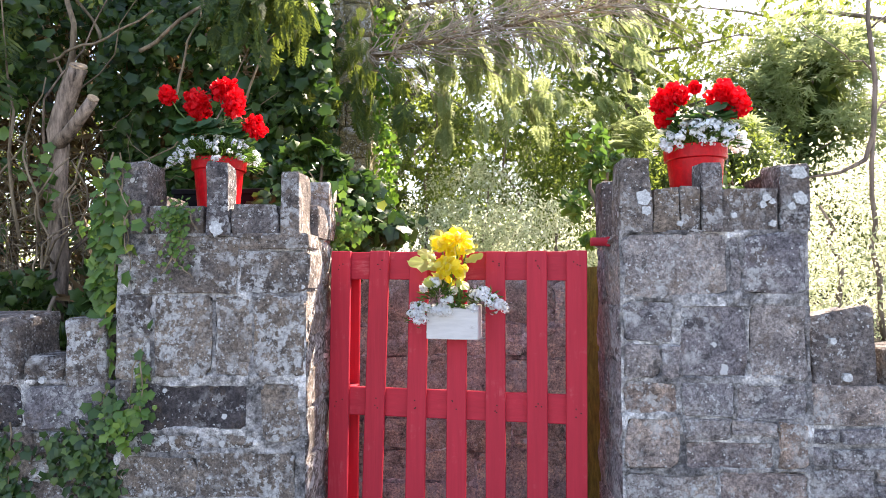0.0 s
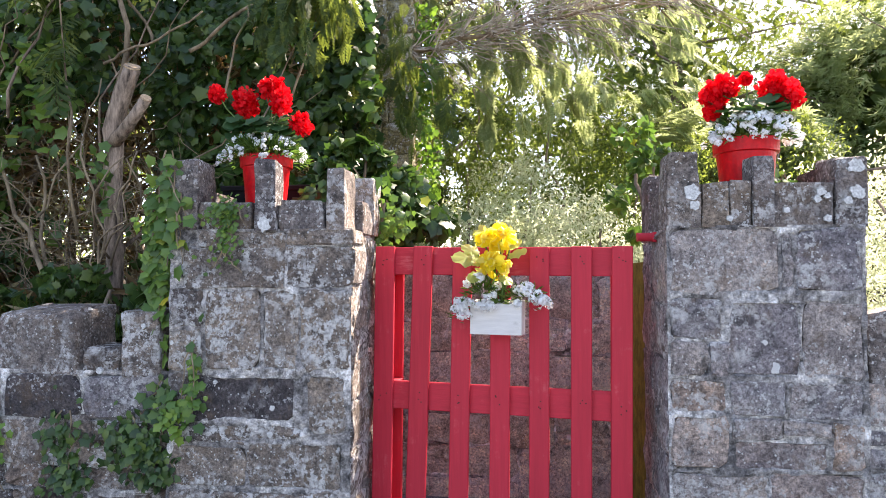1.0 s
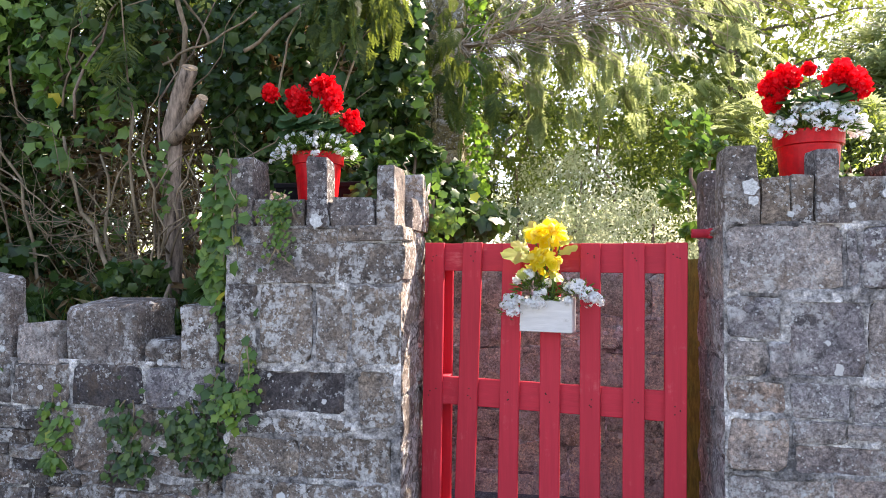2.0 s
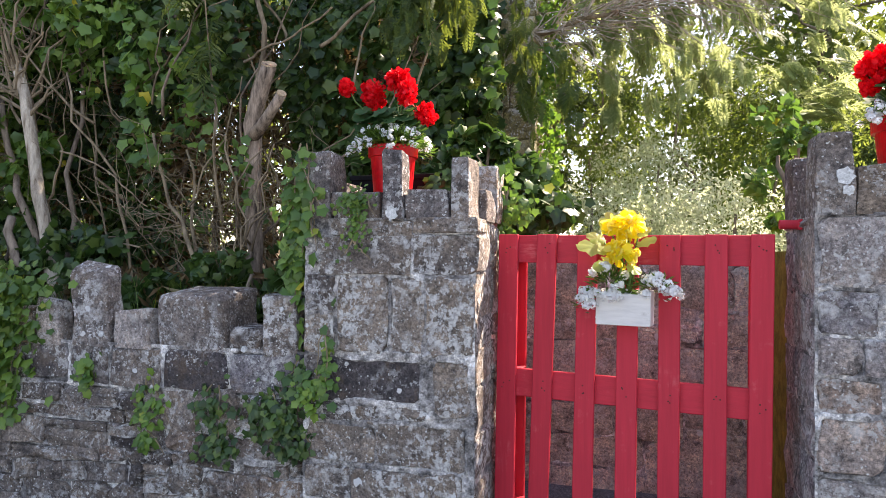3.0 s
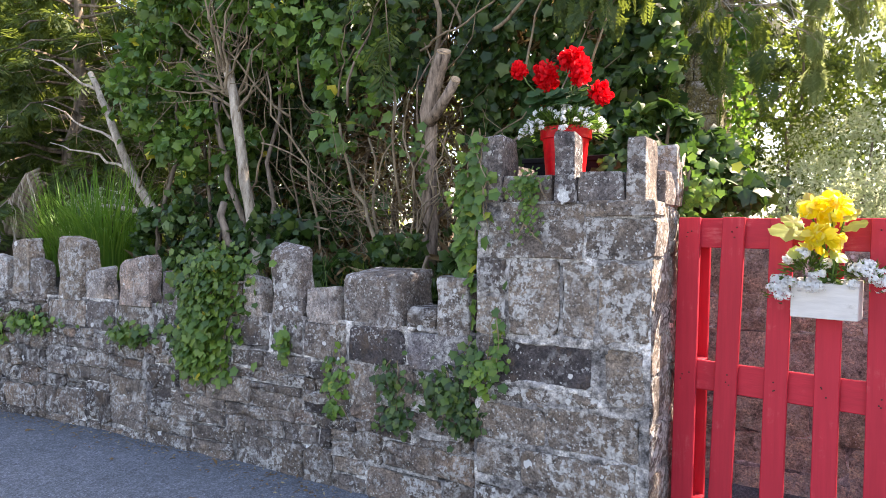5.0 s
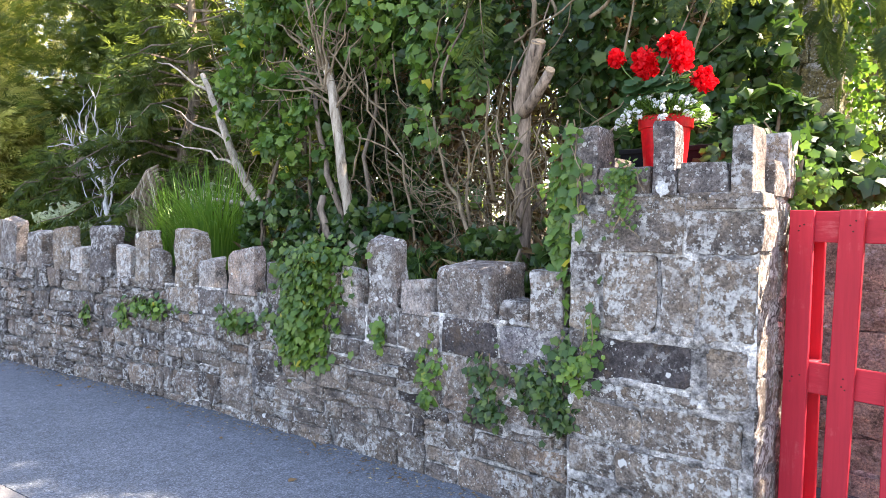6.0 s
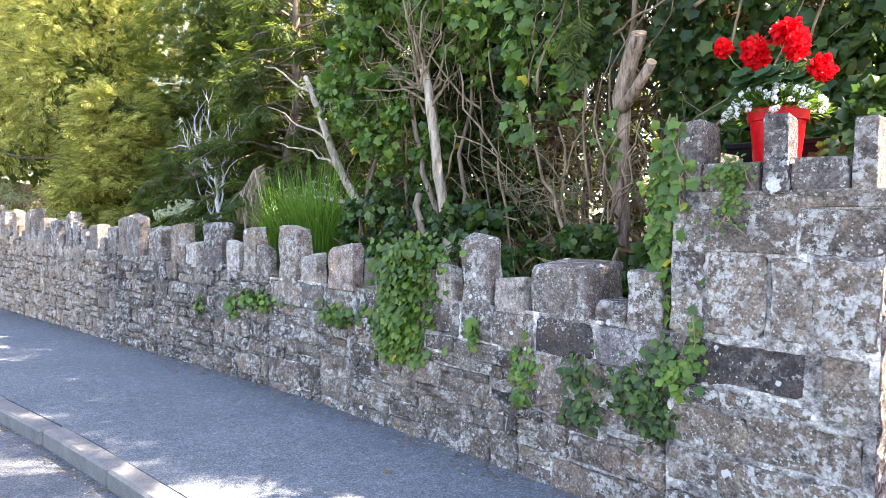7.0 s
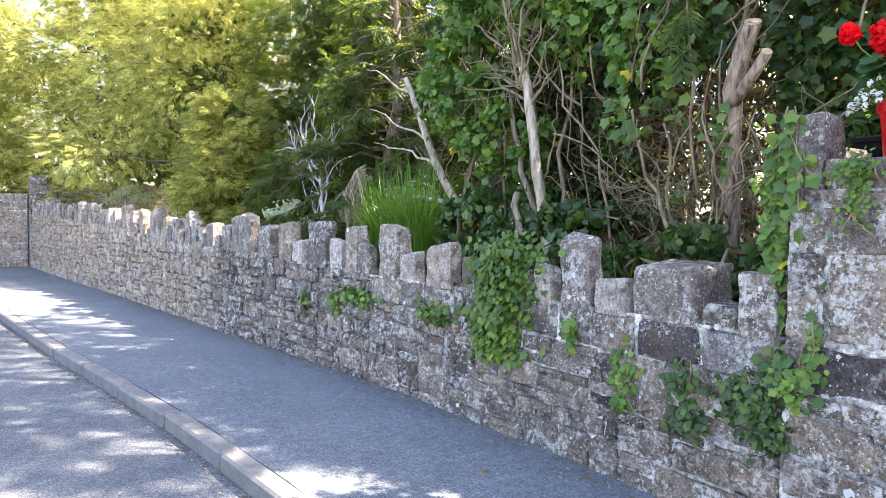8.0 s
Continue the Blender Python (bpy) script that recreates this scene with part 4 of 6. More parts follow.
M_STEM = plain_noise("green_stem", (0.06, 0.12, 0.03), (0.12, 0.2, 0.05), 20, 0.6, 0.2, 0.002)
begonia = thing("yellow_begonia", (0.0, -0.08, 1.1), "yellow begonia in bloom with pale leaves in a white box", "flowers")
BC = [(0.015, -0.10, 1.39), (-0.01, -0.13, 1.28)]
for k, c in enumerate(BC + [(-0.045, -0.10, 1.37)]):
    rr = np.random.default_rng(60 + k)
    n = 80 if k < 2 else 36
    size = 0.05 if k < 2 else 0.03
    d = unit(n, rr)
    face = np.array((-0.1, -0.7, 0.7))
    d = d + face * 0.5
    d /= np.linalg.norm(d, axis=1, keepdims=True)
    at = np.array(c) + d * size * rr.uniform(0.25, 0.9, (n, 1)) * (1.1, 0.8, 0.9)
    leaves("blossom", T_PETAL, at, np.cross(d, unit(n, rr)) + 0.5 * d, d + 0.7 * unit(n, rr), rr.uniform(0.03, 0.058, n), M_PETAL_YELLOW, begonia)
wavy = fan([(0, 0.45, 0.05)] + [((0.42 + 0.05 * (q % 2)) * math.sin(2 * math.pi * q / 18), 0.5 - (0.55 + 0.05 * (q % 2)) * math.cos(2 * math.pi * q / 18), 0.06 * math.sin(2.3 * q)) for q in range(18)])
BL = [((-0.06, -0.10, 1.30), (-1, -0.2, 0.1), 0.15), ((-0.05, -0.08, 1.36), (-0.5, -0.1, 0.7), 0.09), ((0.05, -0.1, 1.32), (0.8, -0.3, 0.2), 0.09), ((0.05, -0.09, 1.35), (0.8, -0.2, 0.5), 0.07), ((-0.07, -0.11, 1.25), (-0.5, -0.5, -0.4), 0.08), ((0.02, -0.13, 1.24), (0.4, -0.6, -0.5), 0.08), ((0.0, -0.07, 1.33), (0.1, -0.5, 0.5), 0.1), ((-0.04, -0.06, 1.4), (-0.4, 0.1, 0.6), 0.07), ((-0.08, -0.07, 1.33), (-0.9, 0.1, 0.4), 0.09)]
for p0, d, s in BL:
    rr = np.random.default_rng(int(s * 1000))
    leaves("leaf", wavy, [p0], [d], [(0.1 + rr.uniform(-0.4, 0.4), -0.6, 0.8)], [s * 0.8], M_BEGLEAF, begonia)
stems(begonia, "stem", [((0.0, -0.08, 1.1), c) for c in BC] + [((0.01, -0.08, 1.1), p0) for p0, d, s in BL], 0.005, M_STEM, 61)


def alyssum(label, centre, spread, heads, seed, out=(0, -1, 0), leafn=260, head_r=0.019, droop=1.0):
    """A low cushion of thin leaves with many small white heads."""
    rng = np.random.default_rng(seed)
    c = np.array(centre)
    t = thing("white_alyssum", tuple(centre), label, "flowers")
    d = unit(leafn, rng)
    d[:, 2] = np.abs(d[:, 2]) * 0.8
    at = c + d * np.array(spread) * rng.uniform(0.3, 0.95, (leafn, 1))
    at[:, 2] -= 1.6 * droop * np.clip((((at - c) / np.array(spread))[:, :2] ** 2).sum(1) - 0.35, 0, 1) * spread[2]
    leaves("foliage", T_THIN, at, d + 0.5 * unit(leafn, rng), unit(leafn, rng) + (0, 0, 1), rng.uniform(0.028, 0.048, leafn), M_IVY_LIGHT, t, "narrow green leaves")
    d = unit(heads, rng)
    d[:, 2] = np.abs(d[:, 2]) * 0.9
    d[:, 1] = np.where(rng.uniform(size=heads) < 0.7, -np.abs(d[:, 1]), d[:, 1])
    hc = c + d * np.array(spread) * rng.uniform(0.85, 1.08, (heads, 1))
    hc[:, 2] -= 1.4 * droop * np.clip((((hc - c) / np.array(spread))[:, :2] ** 2).sum(1) - 0.45, 0, 1) * spread[2]
    for h in hc:
        m = 26
        dd = unit(m, rng) + (0, -0.5, 0.35)
        dd /= np.linalg.norm(dd, axis=1, keepdims=True)
        leaves("flower_head", T_FLORET, h + dd * head_r * rng.uniform(0.6, 0.95, (m, 1)), np.cross(dd, unit(m, rng)), dd + 0.25 * unit(m, rng), rng.uniform(0.30, 0.42, m) * head_r, M_PETAL_WHITE, t)
    return t


alyssum("white alyssum spilling over the white planter box", (-0.06, -0.10, 1.165), (0.085, 0.06, 0.085), 20, 71, leafn=160, head_r=0.021)
alyssum("white alyssum spilling over the white planter box", (0.11, -0.10, 1.15), (0.10, 0.06, 0.05), 22, 73, leafn=160, head_r=0.021)
alyssum("white alyssum trailing beside the white planter box", (-0.145, -0.10, 1.085), (0.05, 0.05, 0.06), 12, 75, leafn=70, head_r=0.021)

# ---- pots on the pillars ----


def flower_pot(x, y, z, h, r, label):
    p = thing("flower_pot", (x, y, z), label, "flower pot", "red pots on the pillars")
    g = Geo()
    prof = [(r * 0.70, 0), (r * 0.90, h * 0.80), (r * 0.90, h * 0.82), (r * 1.0, h * 0.83), (r * 1.02, h * 0.99), (r * 1.0, h), (r * 0.94, h), (r * 0.92, h * 0.86)]
    k = 40
    v = [(x + rr * math.cos(2 * math.pi * i / k), y + rr * math.sin(2 * math.pi * i / k), z + zz) for rr, zz in prof for i in range(k)]
    g.add(v, [(j * k + i, j * k + (i + 1) % k, (j + 1) * k + (i + 1) % k, (j + 1) * k + i) for j in range(len(prof) - 1) for i in range(k)] + [tuple(range(k))[::-1]])
    ob = g.part("pot", M_POT, p)
    g = Geo()
    v = [(x, y, z + h * 0.9)] + [(x + r * 0.92 * math.cos(2 * math.pi * i / k), y + r * 0.92 * math.sin(2 * math.pi * i / k), z + h * 0.88) for i in range(k)]
    g.add(v, [(0, 1 + i, 1 + (i + 1) % k) for i in range(k)])
    g.part("soil", M_SOIL, p, "dark potting soil")
    return p


def geranium(x, y, z, heads, label, seed):
    """heads: (dx, dz, radius) of the red flower heads."""
    rng = np.random.default_rng(seed)
    t = thing("geranium", (x, y, z), label, "flowers", "geraniums in pots")
    cs = [(x + dx, y + rng.uniform(-0.06, 0.02), z + dz) for dx, dz, r in heads]
    flower_heads("flower_head", cs, [r * 1.04 for *_, r in heads], 400, 0.026, M_PETAL_RED, t, seed)
    pts = []
    for k in range(64):
        a, rr, zz = rng.uniform(0, 2 * math.pi), 0.15 * math.sqrt(rng.uniform()), rng.uniform(0.05, 0.15)
        pts.append((x + rr * math.cos(a), y + rr * math.sin(a) * 0.8, z + zz))
    for p0 in pts:
        d = rng.normal(size=3)
        d[2] = 0
        v, f = fan([(0, 0, -0.12)] + [(0.5 * math.cos(q) * (1 + 0.1 * math.cos(5 * q)), 0.5 * math.sin(q) * (1 + 0.1 * math.cos(5 * q)), 0.05 * math.cos(5 * q)) for q in np.arange(14) * 2 * math.pi / 14])
        leaves("leaf", (v, f), [p0], [d], [(rng.uniform(-0.4, 0.4), -0.6, 0.8)], [rng.uniform(0.06, 0.10)], M_GERLEAF, t)
    stems(t, "stem", [((x + rng.uniform(-0.03, 0.03), y, z), c) for c in cs], 0.004, M_STEM, seed)
    return t


core_box(-1.30, -0.66, -0.16, 0.33, 1.426, 1.47, "top_slab", left_pillar, M_DARKSTONE)
core_box(0.72, 1.22, -0.14, 0.16, 1.426, 1.47, "top_slab", right_pillar, M_DARKSTONE)
M_BLACK = plain_noise("black_plastic", (0.006, 0.006, 0.007), (0.014, 0.014, 0.016), 8, 0.7, 0.2, 0.002, 0.05)
trough = thing("plant_trough", (-0.96, 0.1, 1.47), "black plastic plant trough standing on the pillar top", "trough")
part("front_wall", box(bmesh.new(), -1.30, -0.70, 0.175, 0.185, 1.472, 1.655, None, 0.004), M_BLACK, trough)
part("back_wall", box(bmesh.new(), -1.30, -0.70, 0.30, 0.31, 1.472, 1.655, None, 0.004), M_BLACK, trough)
for tx in (-1.30, -0.71):
    part("end_wall", box(bmesh.new(), tx, tx + 0.01, 0.186, 0.299, 1.472, 1.655, None, 0.003), M_BLACK, trough)
part("base", box(bmesh.new(), -1.289, -0.711, 0.186, 0.299, 1.472, 1.482), M_BLACK, trough)
part("rim", box(bmesh.new(), -1.305, -0.695, 0.166, 0.1745, 1.635, 1.66, None, 0.003), M_BLACK, trough)
flower_pot(-1.013, -0.005, 1.47, 0.29, 0.112, "red plastic flower pot standing on the ivy-grown pillar")
flower_pot(1.003, -0.0, 1.47, 0.315, 0.124, "red plastic flower pot standing on the crenellated pillar")
alyssum("white alyssum round the rim of a red pot", (-1.01, -0.03, 1.765), (0.19, 0.16, 0.085), 75, 81, leafn=2200, head_r=0.0145, droop=0.6)
alyssum("dense white alyssum round the rim of a red pot", (1.02, -0.03, 1.79), (0.175, 0.14, 0.11), 120, 82, leafn=700, head_r=0.017, droop=0.35)
geranium(-1.013, -0.02, 1.77, [(-0.205, 0.265, 0.034), (-0.10, 0.225, 0.066), (0.03, 0.295, 0.056), (0.085, 0.215, 0.05), (0.155, 0.13, 0.05), (-0.10, 0.09, 0.014)], "red geranium with round flower heads in a red pot", 91)
geranium(1.003, -0.02, 1.79, [(-0.13, 0.175, 0.05), (-0.09, 0.20, 0.045), (-0.14, 0.11, 0.03), (0.09, 0.205, 0.055), (0.13, 0.15, 0.055), (0.17, 0.19, 0.04), (-0.02, 0.23, 0.014)], "red geranium with ragged flower heads in a red pot", 92)

# ---- plants ----


def spray_template():
    v, f = [], []
    for i in range(-1, 9):
        t = 0.0 if i < 0 else 0.08 + 0.1 * i
        s = 1 if i % 2 else -1
        ln = 1.0 if i < 0 else 0.44 * (1 - t) + 0.16
        d = np.array((0, 1, -0.18)) if i < 0 else np.array((s * 0.7, 0.72, -0.16))
        a = np.array((0, t, -0.16 * t * t))
        e = a + d * ln
        side = np.cross(e - a, (0, 0, 1))
        side = side / np.linalg.norm(side) * (0.02 if i < 0 else 0.05)
        m = a * 0.5 + e * 0.5
        k = len(v)
        v += [a, m + side, e, m - side]
        f += [(k, k + 1, k + 2), (k, k + 2, k + 3)]
    return np.array(v), np.array(f)


T_SPRAY = spray_template()


def far_spray_template():
    v, f = [], []
    for d, t, w in (((0, 1, -0.2), 0.0, 0.07), ((0.55, 0.6, -0.15), 0.1, 0.08), ((-0.55, 0.55, -0.15), 0.2, 0.08), ((0.45, 0.45, -0.1), 0.4, 0.07), ((-0.42, 0.42, -0.1), 0.5, 0.07), ((0.3, 0.35, -0.1), 0.62, 0.06)):
        a = np.array((0, t, -0.16 * t * t))
        e = a + np.array(d) * (1 if t == 0 else 0.85)
        side = np.cross(e - a, (0, 0, 1))
        side = side / np.linalg.norm(side) * w
        k = len(v)
        v += [a, a * 0.5 + e * 0.5 + side, e, a * 0.5 + e * 0.5 - side]
        f += [(k, k + 1, k + 2), (k, k + 2, k + 3)]
    return np.array(v), np.array(f)


T_FAR = far_spray_template()


def tuft_template():
    v, f = [], []
    for dx, dy, dz, t in ((0, 1, -0.2, 0.0), (0.62, 0.62, -0.1, 0.05), (-0.6, 0.6, -0.15, 0.12), (0.5, 0.5, 0.12, 0.3), (-0.5, 0.45, 0.1, 0.38), (0.34, 0.42, -0.2, 0.55), (-0.32, 0.4, -0.15, 0.62)):
        a = np.array((0, t, -0.16 * t * t))
        e = a + np.array((dx, dy, dz)) * (1 if t == 0 else 0.8)
        side = np.cross(e - a, (0, 0, 1))
        side = side / np.linalg.norm(side) * 0.075
        k = len(v)
        v += [a + side, e, a - side]
        f += [(k, k + 1, k + 2)]
    return np.array(v), np.array(f)


T_TUFT = tuft_template()


def fronds_along(lines, rng, per_metre, size, spread=0.6, droop=0.45):
    """Places, directions and sizes of sprays on both sides of many branch lines."""
    at, ah, up, sz = [], [], [], []
    for p in lines:
        ln = np.linalg.norm(np.diff(p, axis=0), axis=1).sum()
        m = max(3, int(ln * per_metre))
        s = rng.uniform(0.15, 1.0, m) ** 0.8 * (len(p) - 1)
        i = np.minimum(s.astype(int), len(p) - 2)
        fr = (s - i)[:, None]
        pos = p[i] * (1 - fr) + p[i + 1] * fr
        d = p[i + 1] - p[i]
        d /= np.linalg.norm(d, axis=1, keepdims=True) + 1e-9
        a = d * 0.8 + unit(m, rng) * spread
        a[:, 2] -= droop * rng.uniform(0.3, 1.3, m)
        at.append(pos)
        ah.append(a)
        up.append(unit(m, rng) * 0.45 + (0, 0, 1))
        sz.append(rng.uniform(0.6, 1.2, m) * size)
    return np.concatenate(at), np.concatenate(ah), np.concatenate(up), np.concatenate(sz)


def conifer(x, y, z, height, radius, material, label, seed, branches=110, low=0.1, size=0.32, per_metre=16, lean=0.0, trunk_r=0.13, template=None):
    rng = np.random.default_rng(seed)
    t = thing("conifer_tree", (x, y, z), label, "tree", "conifers behind the wall")
    line = wander((x, y, z - 0.1), (x + lean, y, z + height), 12, 0.03, rng)
    g = Geo()
    tube(g, line, np.linspace(trunk_r, 0.02, 12), 9)
    g.part("trunk", M_BARK, t, smooth=True)
    lines = []
    g = Geo()
    for k in range(branches):
        u = low + (0.98 - low) * (k + rng.uniform()) / branches
        s = u * 11
        i = min(int(s), 10)
        base = line[i] * (1 - (s - i)) + line[i + 1] * (s - i)
        az = k * 2.4 + rng.uniform(-0.5, 0.5)
        ln = radius * (1 - u) ** 0.6 * rng.uniform(0.55, 1.12) + 0.2
        st = np.linspace(0, 1, 6)[:, None]
        d = np.array((math.cos(az), math.sin(az), 0.0))
        p = base + d * ln * st + np.array((0, 0, 1)) * (0.22 * ln * st - 0.42 * ln * st ** 2) + rng.normal(size=(6, 3)) * 0.03 * ln
        lines.append(p)
        tube(g, p, np.linspace(0.022, 0.005, 6), 4, False)
        if ln > 0.8:
            for q in range(3):
                a = p[2 + q % 3]
                e = a + (d * 0.5 + unit(1, rng)[0] * 0.6) * ln * 0.45 + np.array((0, 0, -0.1 * ln))
                lines.append(wander(a, e, 4, 0.08, rng))
    tagged(g.part("branchwork", M_BARK, t), kind="stuff")
    leaves("crown", T_SPRAY if template is None else template, *fronds_along(lines, rng, per_metre, size), material, t)
    return t


def clump_leaves(b, m, rng, clumps=None):
    k = clumps or max(6, m // 45)
    d = unit(k, rng) * rng.uniform(0.35, 1.0, (k, 1)) ** 0.5
    pick = rng.integers(0, k, m)
    rad = rng.uniform(0.05, 0.16, k)[pick][:, None]
    return np.array(b[:3]) + (d[pick] + rng.normal(size=(m, 3)) * rad) * np.array(b[3:])


def leafy(name, boxes, count, template, size, material, label, category, seed, face=None, clumps=None, parent=None):
    """Leaves in loose clumps inside ellipsoids (x, y, z, rx, ry, rz), denser outside, with gaps; a plant of its own has stems too."""
    rng = np.random.default_rng(seed)
    vol = np.array([b[3] * b[4] + b[4] * b[5] + b[3] * b[5] for b in boxes])
    t = parent
    if parent is None:
        t = thing(name, (boxes[0][0], boxes[0][1], 0.9), label, category)
        for b in boxes:
            g = Geo()
            root = (b[0], b[1], 0.85) if b[1] > 1.1 or abs(b[0]) > 0.95 else (math.copysign(0.80, b[0]), b[1], 1.25)
            tube(g, wander(root, (b[0] + rng.uniform(-0.3, 0.3) * b[3], b[1], b[2] + 0.5 * b[5]), 8, 0.08, rng), (0.022, 0.008), 6)
            g.part("stem", M_BARK, t, smooth=True)
    for b, share in zip(boxes, vol / vol.sum()):
        m = int(count * share)
        at = clump_leaves(b, m, rng, clumps)
        up = unit(m, rng) + np.array(face if face is not None else (0.1, -0.5, 0.7))
        leaves("foliage" if parent is None else "crown", template, at, unit(m, rng) + np.array((0, 0, -0.5)), up, rng.uniform(0.6, 1.25, m) * size, material, t)
    return t


def ivy_sheet(x0, x1, z0, z1, y, count, size, seed, material, hole=None, depth=0.3):
    """Ivy leaves over an uneven upright surface; hole: (x, z, rx, rz) left thin."""
    rng = np.random.default_rng(seed)
    xx, zz = rng.uniform(x0, x1, count), rng.uniform(z0, z1, count)
    lump = np.array([noise.noise((a * 1.7, b * 1.7, seed)) for a, b in zip(xx, zz)])
    fine = np.array([noise.noise((a * 5, b * 5, seed + 3)) for a, b in zip(xx, zz)])
    keep = fine > -0.28
    if hole:
        q = ((xx - hole[0]) / hole[2]) ** 2 + ((zz - hole[1]) / hole[3]) ** 2
        keep &= (q > 1.0) | (rng.uniform(size=count) < 0.06)
    xx, zz, lump = xx[keep], zz[keep], lump[keep]
    m = len(xx)
    yy = y - depth * lump + rng.normal(size=m) * 0.05
    at = np.stack([xx, yy, zz], 1)
    return at, unit(m, rng) * 0.7 + (0, -0.15, -0.8), unit(m, rng) * 0.75 + (0.0, -0.9, 0.45), rng.uniform(0.55, 1.2, m) * size


def cat(*parts):
    return [np.concatenate([p[i] for p in parts]) for i in range(4)]


# ivy-grown thicket behind the low wall and the ivy pillar
thicket = thing("ivy_thicket", (-2.5, 1.1, 0.9), "dense dark green ivy climbing over old trees behind the wall", "ivy")
# the upper patch with seed 45 is added to keep sun off the coping
leaves("leaves", T_IVY, *cat(ivy_sheet(-2.1, -0.95, 0.9, 3.3, 1.05, 5400, 0.085, 31, M_IVY), ivy_sheet(-0.95, -0.55, 0.9, 1.9, 1.05, 800, 0.085, 40, M_IVY), ivy_sheet(-1.0, -0.76, 2.2, 3.4, 1.05, 900, 0.085, 45, M_IVY), ivy_sheet(-4.7, -2.0, 0.9, 3.4, 1.15, 6800, 0.075, 32, M_IVY, (-2.7, 1.8, 0.55, 0.85)), ivy_sheet(-3.2, -2.2, 2.3, 3.4, 0.75, 900, 0.08, 33, M_IVY)), M_IVY, thicket)
leaves("inner_leaves", T_IVY, *cat(ivy_sheet(-5.2, -0.9, 0.9, 3.3, 1.95, 6500, 0.09, 37, M_IVY, (-2.95, 1.8, 0.65, 0.9), 0.2), ivy_sheet(-3.6, -1.6, 0.9, 2.9, 1.65, 1500, 0.08, 38, M_IVY, (-2.85, 1.8, 0.6, 0.9), 0.2)), M_IVY, thicket)
rr = np.random.default_rng(39)
m = 7500
leaves("dead_inner_sprays", T_THIN, np.stack([rr.uniform(-4.8, -1.3, m), rr.uniform(1.3, 1.9, m), rr.uniform(0.95, 3.1, m)], 1), unit(m, rr) + (0, 0, -0.4), unit(m, rr), rr.uniform(0.05, 0.2, m), M_LITTER, thicket, "brown dead sprays inside the thicket")
leaves("hanging_leaves", T_IVY, *cat(ivy_sheet(-3.0, -2.35, 1.85, 2.75, 0.55, 240, 0.085, 34, M_IVY, None, 0.15), ivy_sheet(-3.5, -2.9, 2.3, 3.2, 0.6, 400, 0.085, 36, M_IVY)), M_IVY_LIGHT, thicket)
rng = np.random.default_rng(35)
for k in range(16):
    g = Geo()
    a = (rng.uniform(-4.6, -0.7), rng.uniform(1.5, 2.1), 0.85)
    tube(g, wander(a, (a[0] + rng.uniform(-0.3, 0.3), a[1] + rng.uniform(-0.1, 0.3), rng.uniform(3.5, 6.5)), 10, 0.06, rng), (rng.uniform(0.02, 0.04), 0.012), 7)
    g.part("stem", M_BARK, thicket, "dark woody stem", True)
tagged(leaves("dry_undergrowth", T_THIN, *(lambda m: (np.stack([RNG.uniform(-4.6, -1.4, m), RNG.uniform(0.35, 1.7, m), 0.95 + 0.2 * RNG.uniform(size=m) ** 2], 1), unit(m) + (0, 0, 0.4), unit(m), RNG.uniform(0.06, 0.2, m)))(2600), M_LITTER), "brown dry stalks and dead leaves under the thicket", "undergrowth", kind="stuff")

# lower ivy bushes at the foot of the thicket
leafy("ivy_bush", [(-2.0, 0.26, 1.06, 0.34, 0.10, 0.22), (-4.38, 0.36, 1.22, 0.30, 0.2, 0.30), (-3.95, 0.5, 1.25, 0.45, 0.3, 0.45), (-3.2, 0.45, 1.1, 0.5, 0.25, 0.3), (-2.4, 0.5, 1.0, 0.5, 0.25, 0.22), (-1.6, 0.5, 1.1, 0.35, 0.25, 0.35)], 5800, T_IVY, 0.065, M_IVY, "low dark ivy bushes at the foot of the trees", "ivy", 41, (0, -0.8, 0.6))
leafy("ivy_tree_crown", [(-4.55, 0.6, 2.5, 0.55, 0.4, 0.5), (-4.1, 0.6, 2.0, 0.45, 0.35, 0.4), (-3.6, 0.7, 2.85, 0.5, 0.35, 0.4), (-4.2, 0.8, 3.3, 0.9, 0.5, 0.5)], 7500, T_IVY, 0.075, M_IVY_LIGHT, "mid-green ivy crown on a dead pale tree", "ivy", 42, (0, -0.8, 0.6))

# cut trunk with a forked stump
stump = thing("cut_tree", (-2.0, 0.45, 0.9), "brown tree trunk sawn off above a fork, with ivy stems", "tree")
g = Geo()
rng = np.random.default_rng(43)
tube(g, [(-2.04, 0.45, 0.8), (-2.015, 0.45, 1.0), (-2.025, 0.45, 1.15), (-2.012, 0.46, 1.3), (-2.03, 0.46, 1.45), (-2.02, 0.45, 1.6), (-2.032, 0.45, 1.75), (-2.025, 0.45, 1.9), (-2.035, 0.45, 2.0), (-2.015, 0.45, 2.1), (-1.98, 0.445, 2.2), (-1.945, 0.44, 2.28), (-1.925, 0.44, 2.33)], [0.064, 0.05, 0.052, 0.042, 0.048, 0.041, 0.047, 0.045, 0.053, 0.046, 0.047, 0.042, 0.042], 14)
g.part("trunk", M_BARK_RED, stump, smooth=True)
g = Geo()
tube(g, [(-2.02, 0.43, 1.93), (-1.94, 0.40, 1.99), (-1.87, 0.37, 2.05), (-1.80, 0.36, 2.14)], [0.036, 0.032, 0.029, 0.027], 12)
g.part("limb", M_BARK_RED, stump, smooth=True)
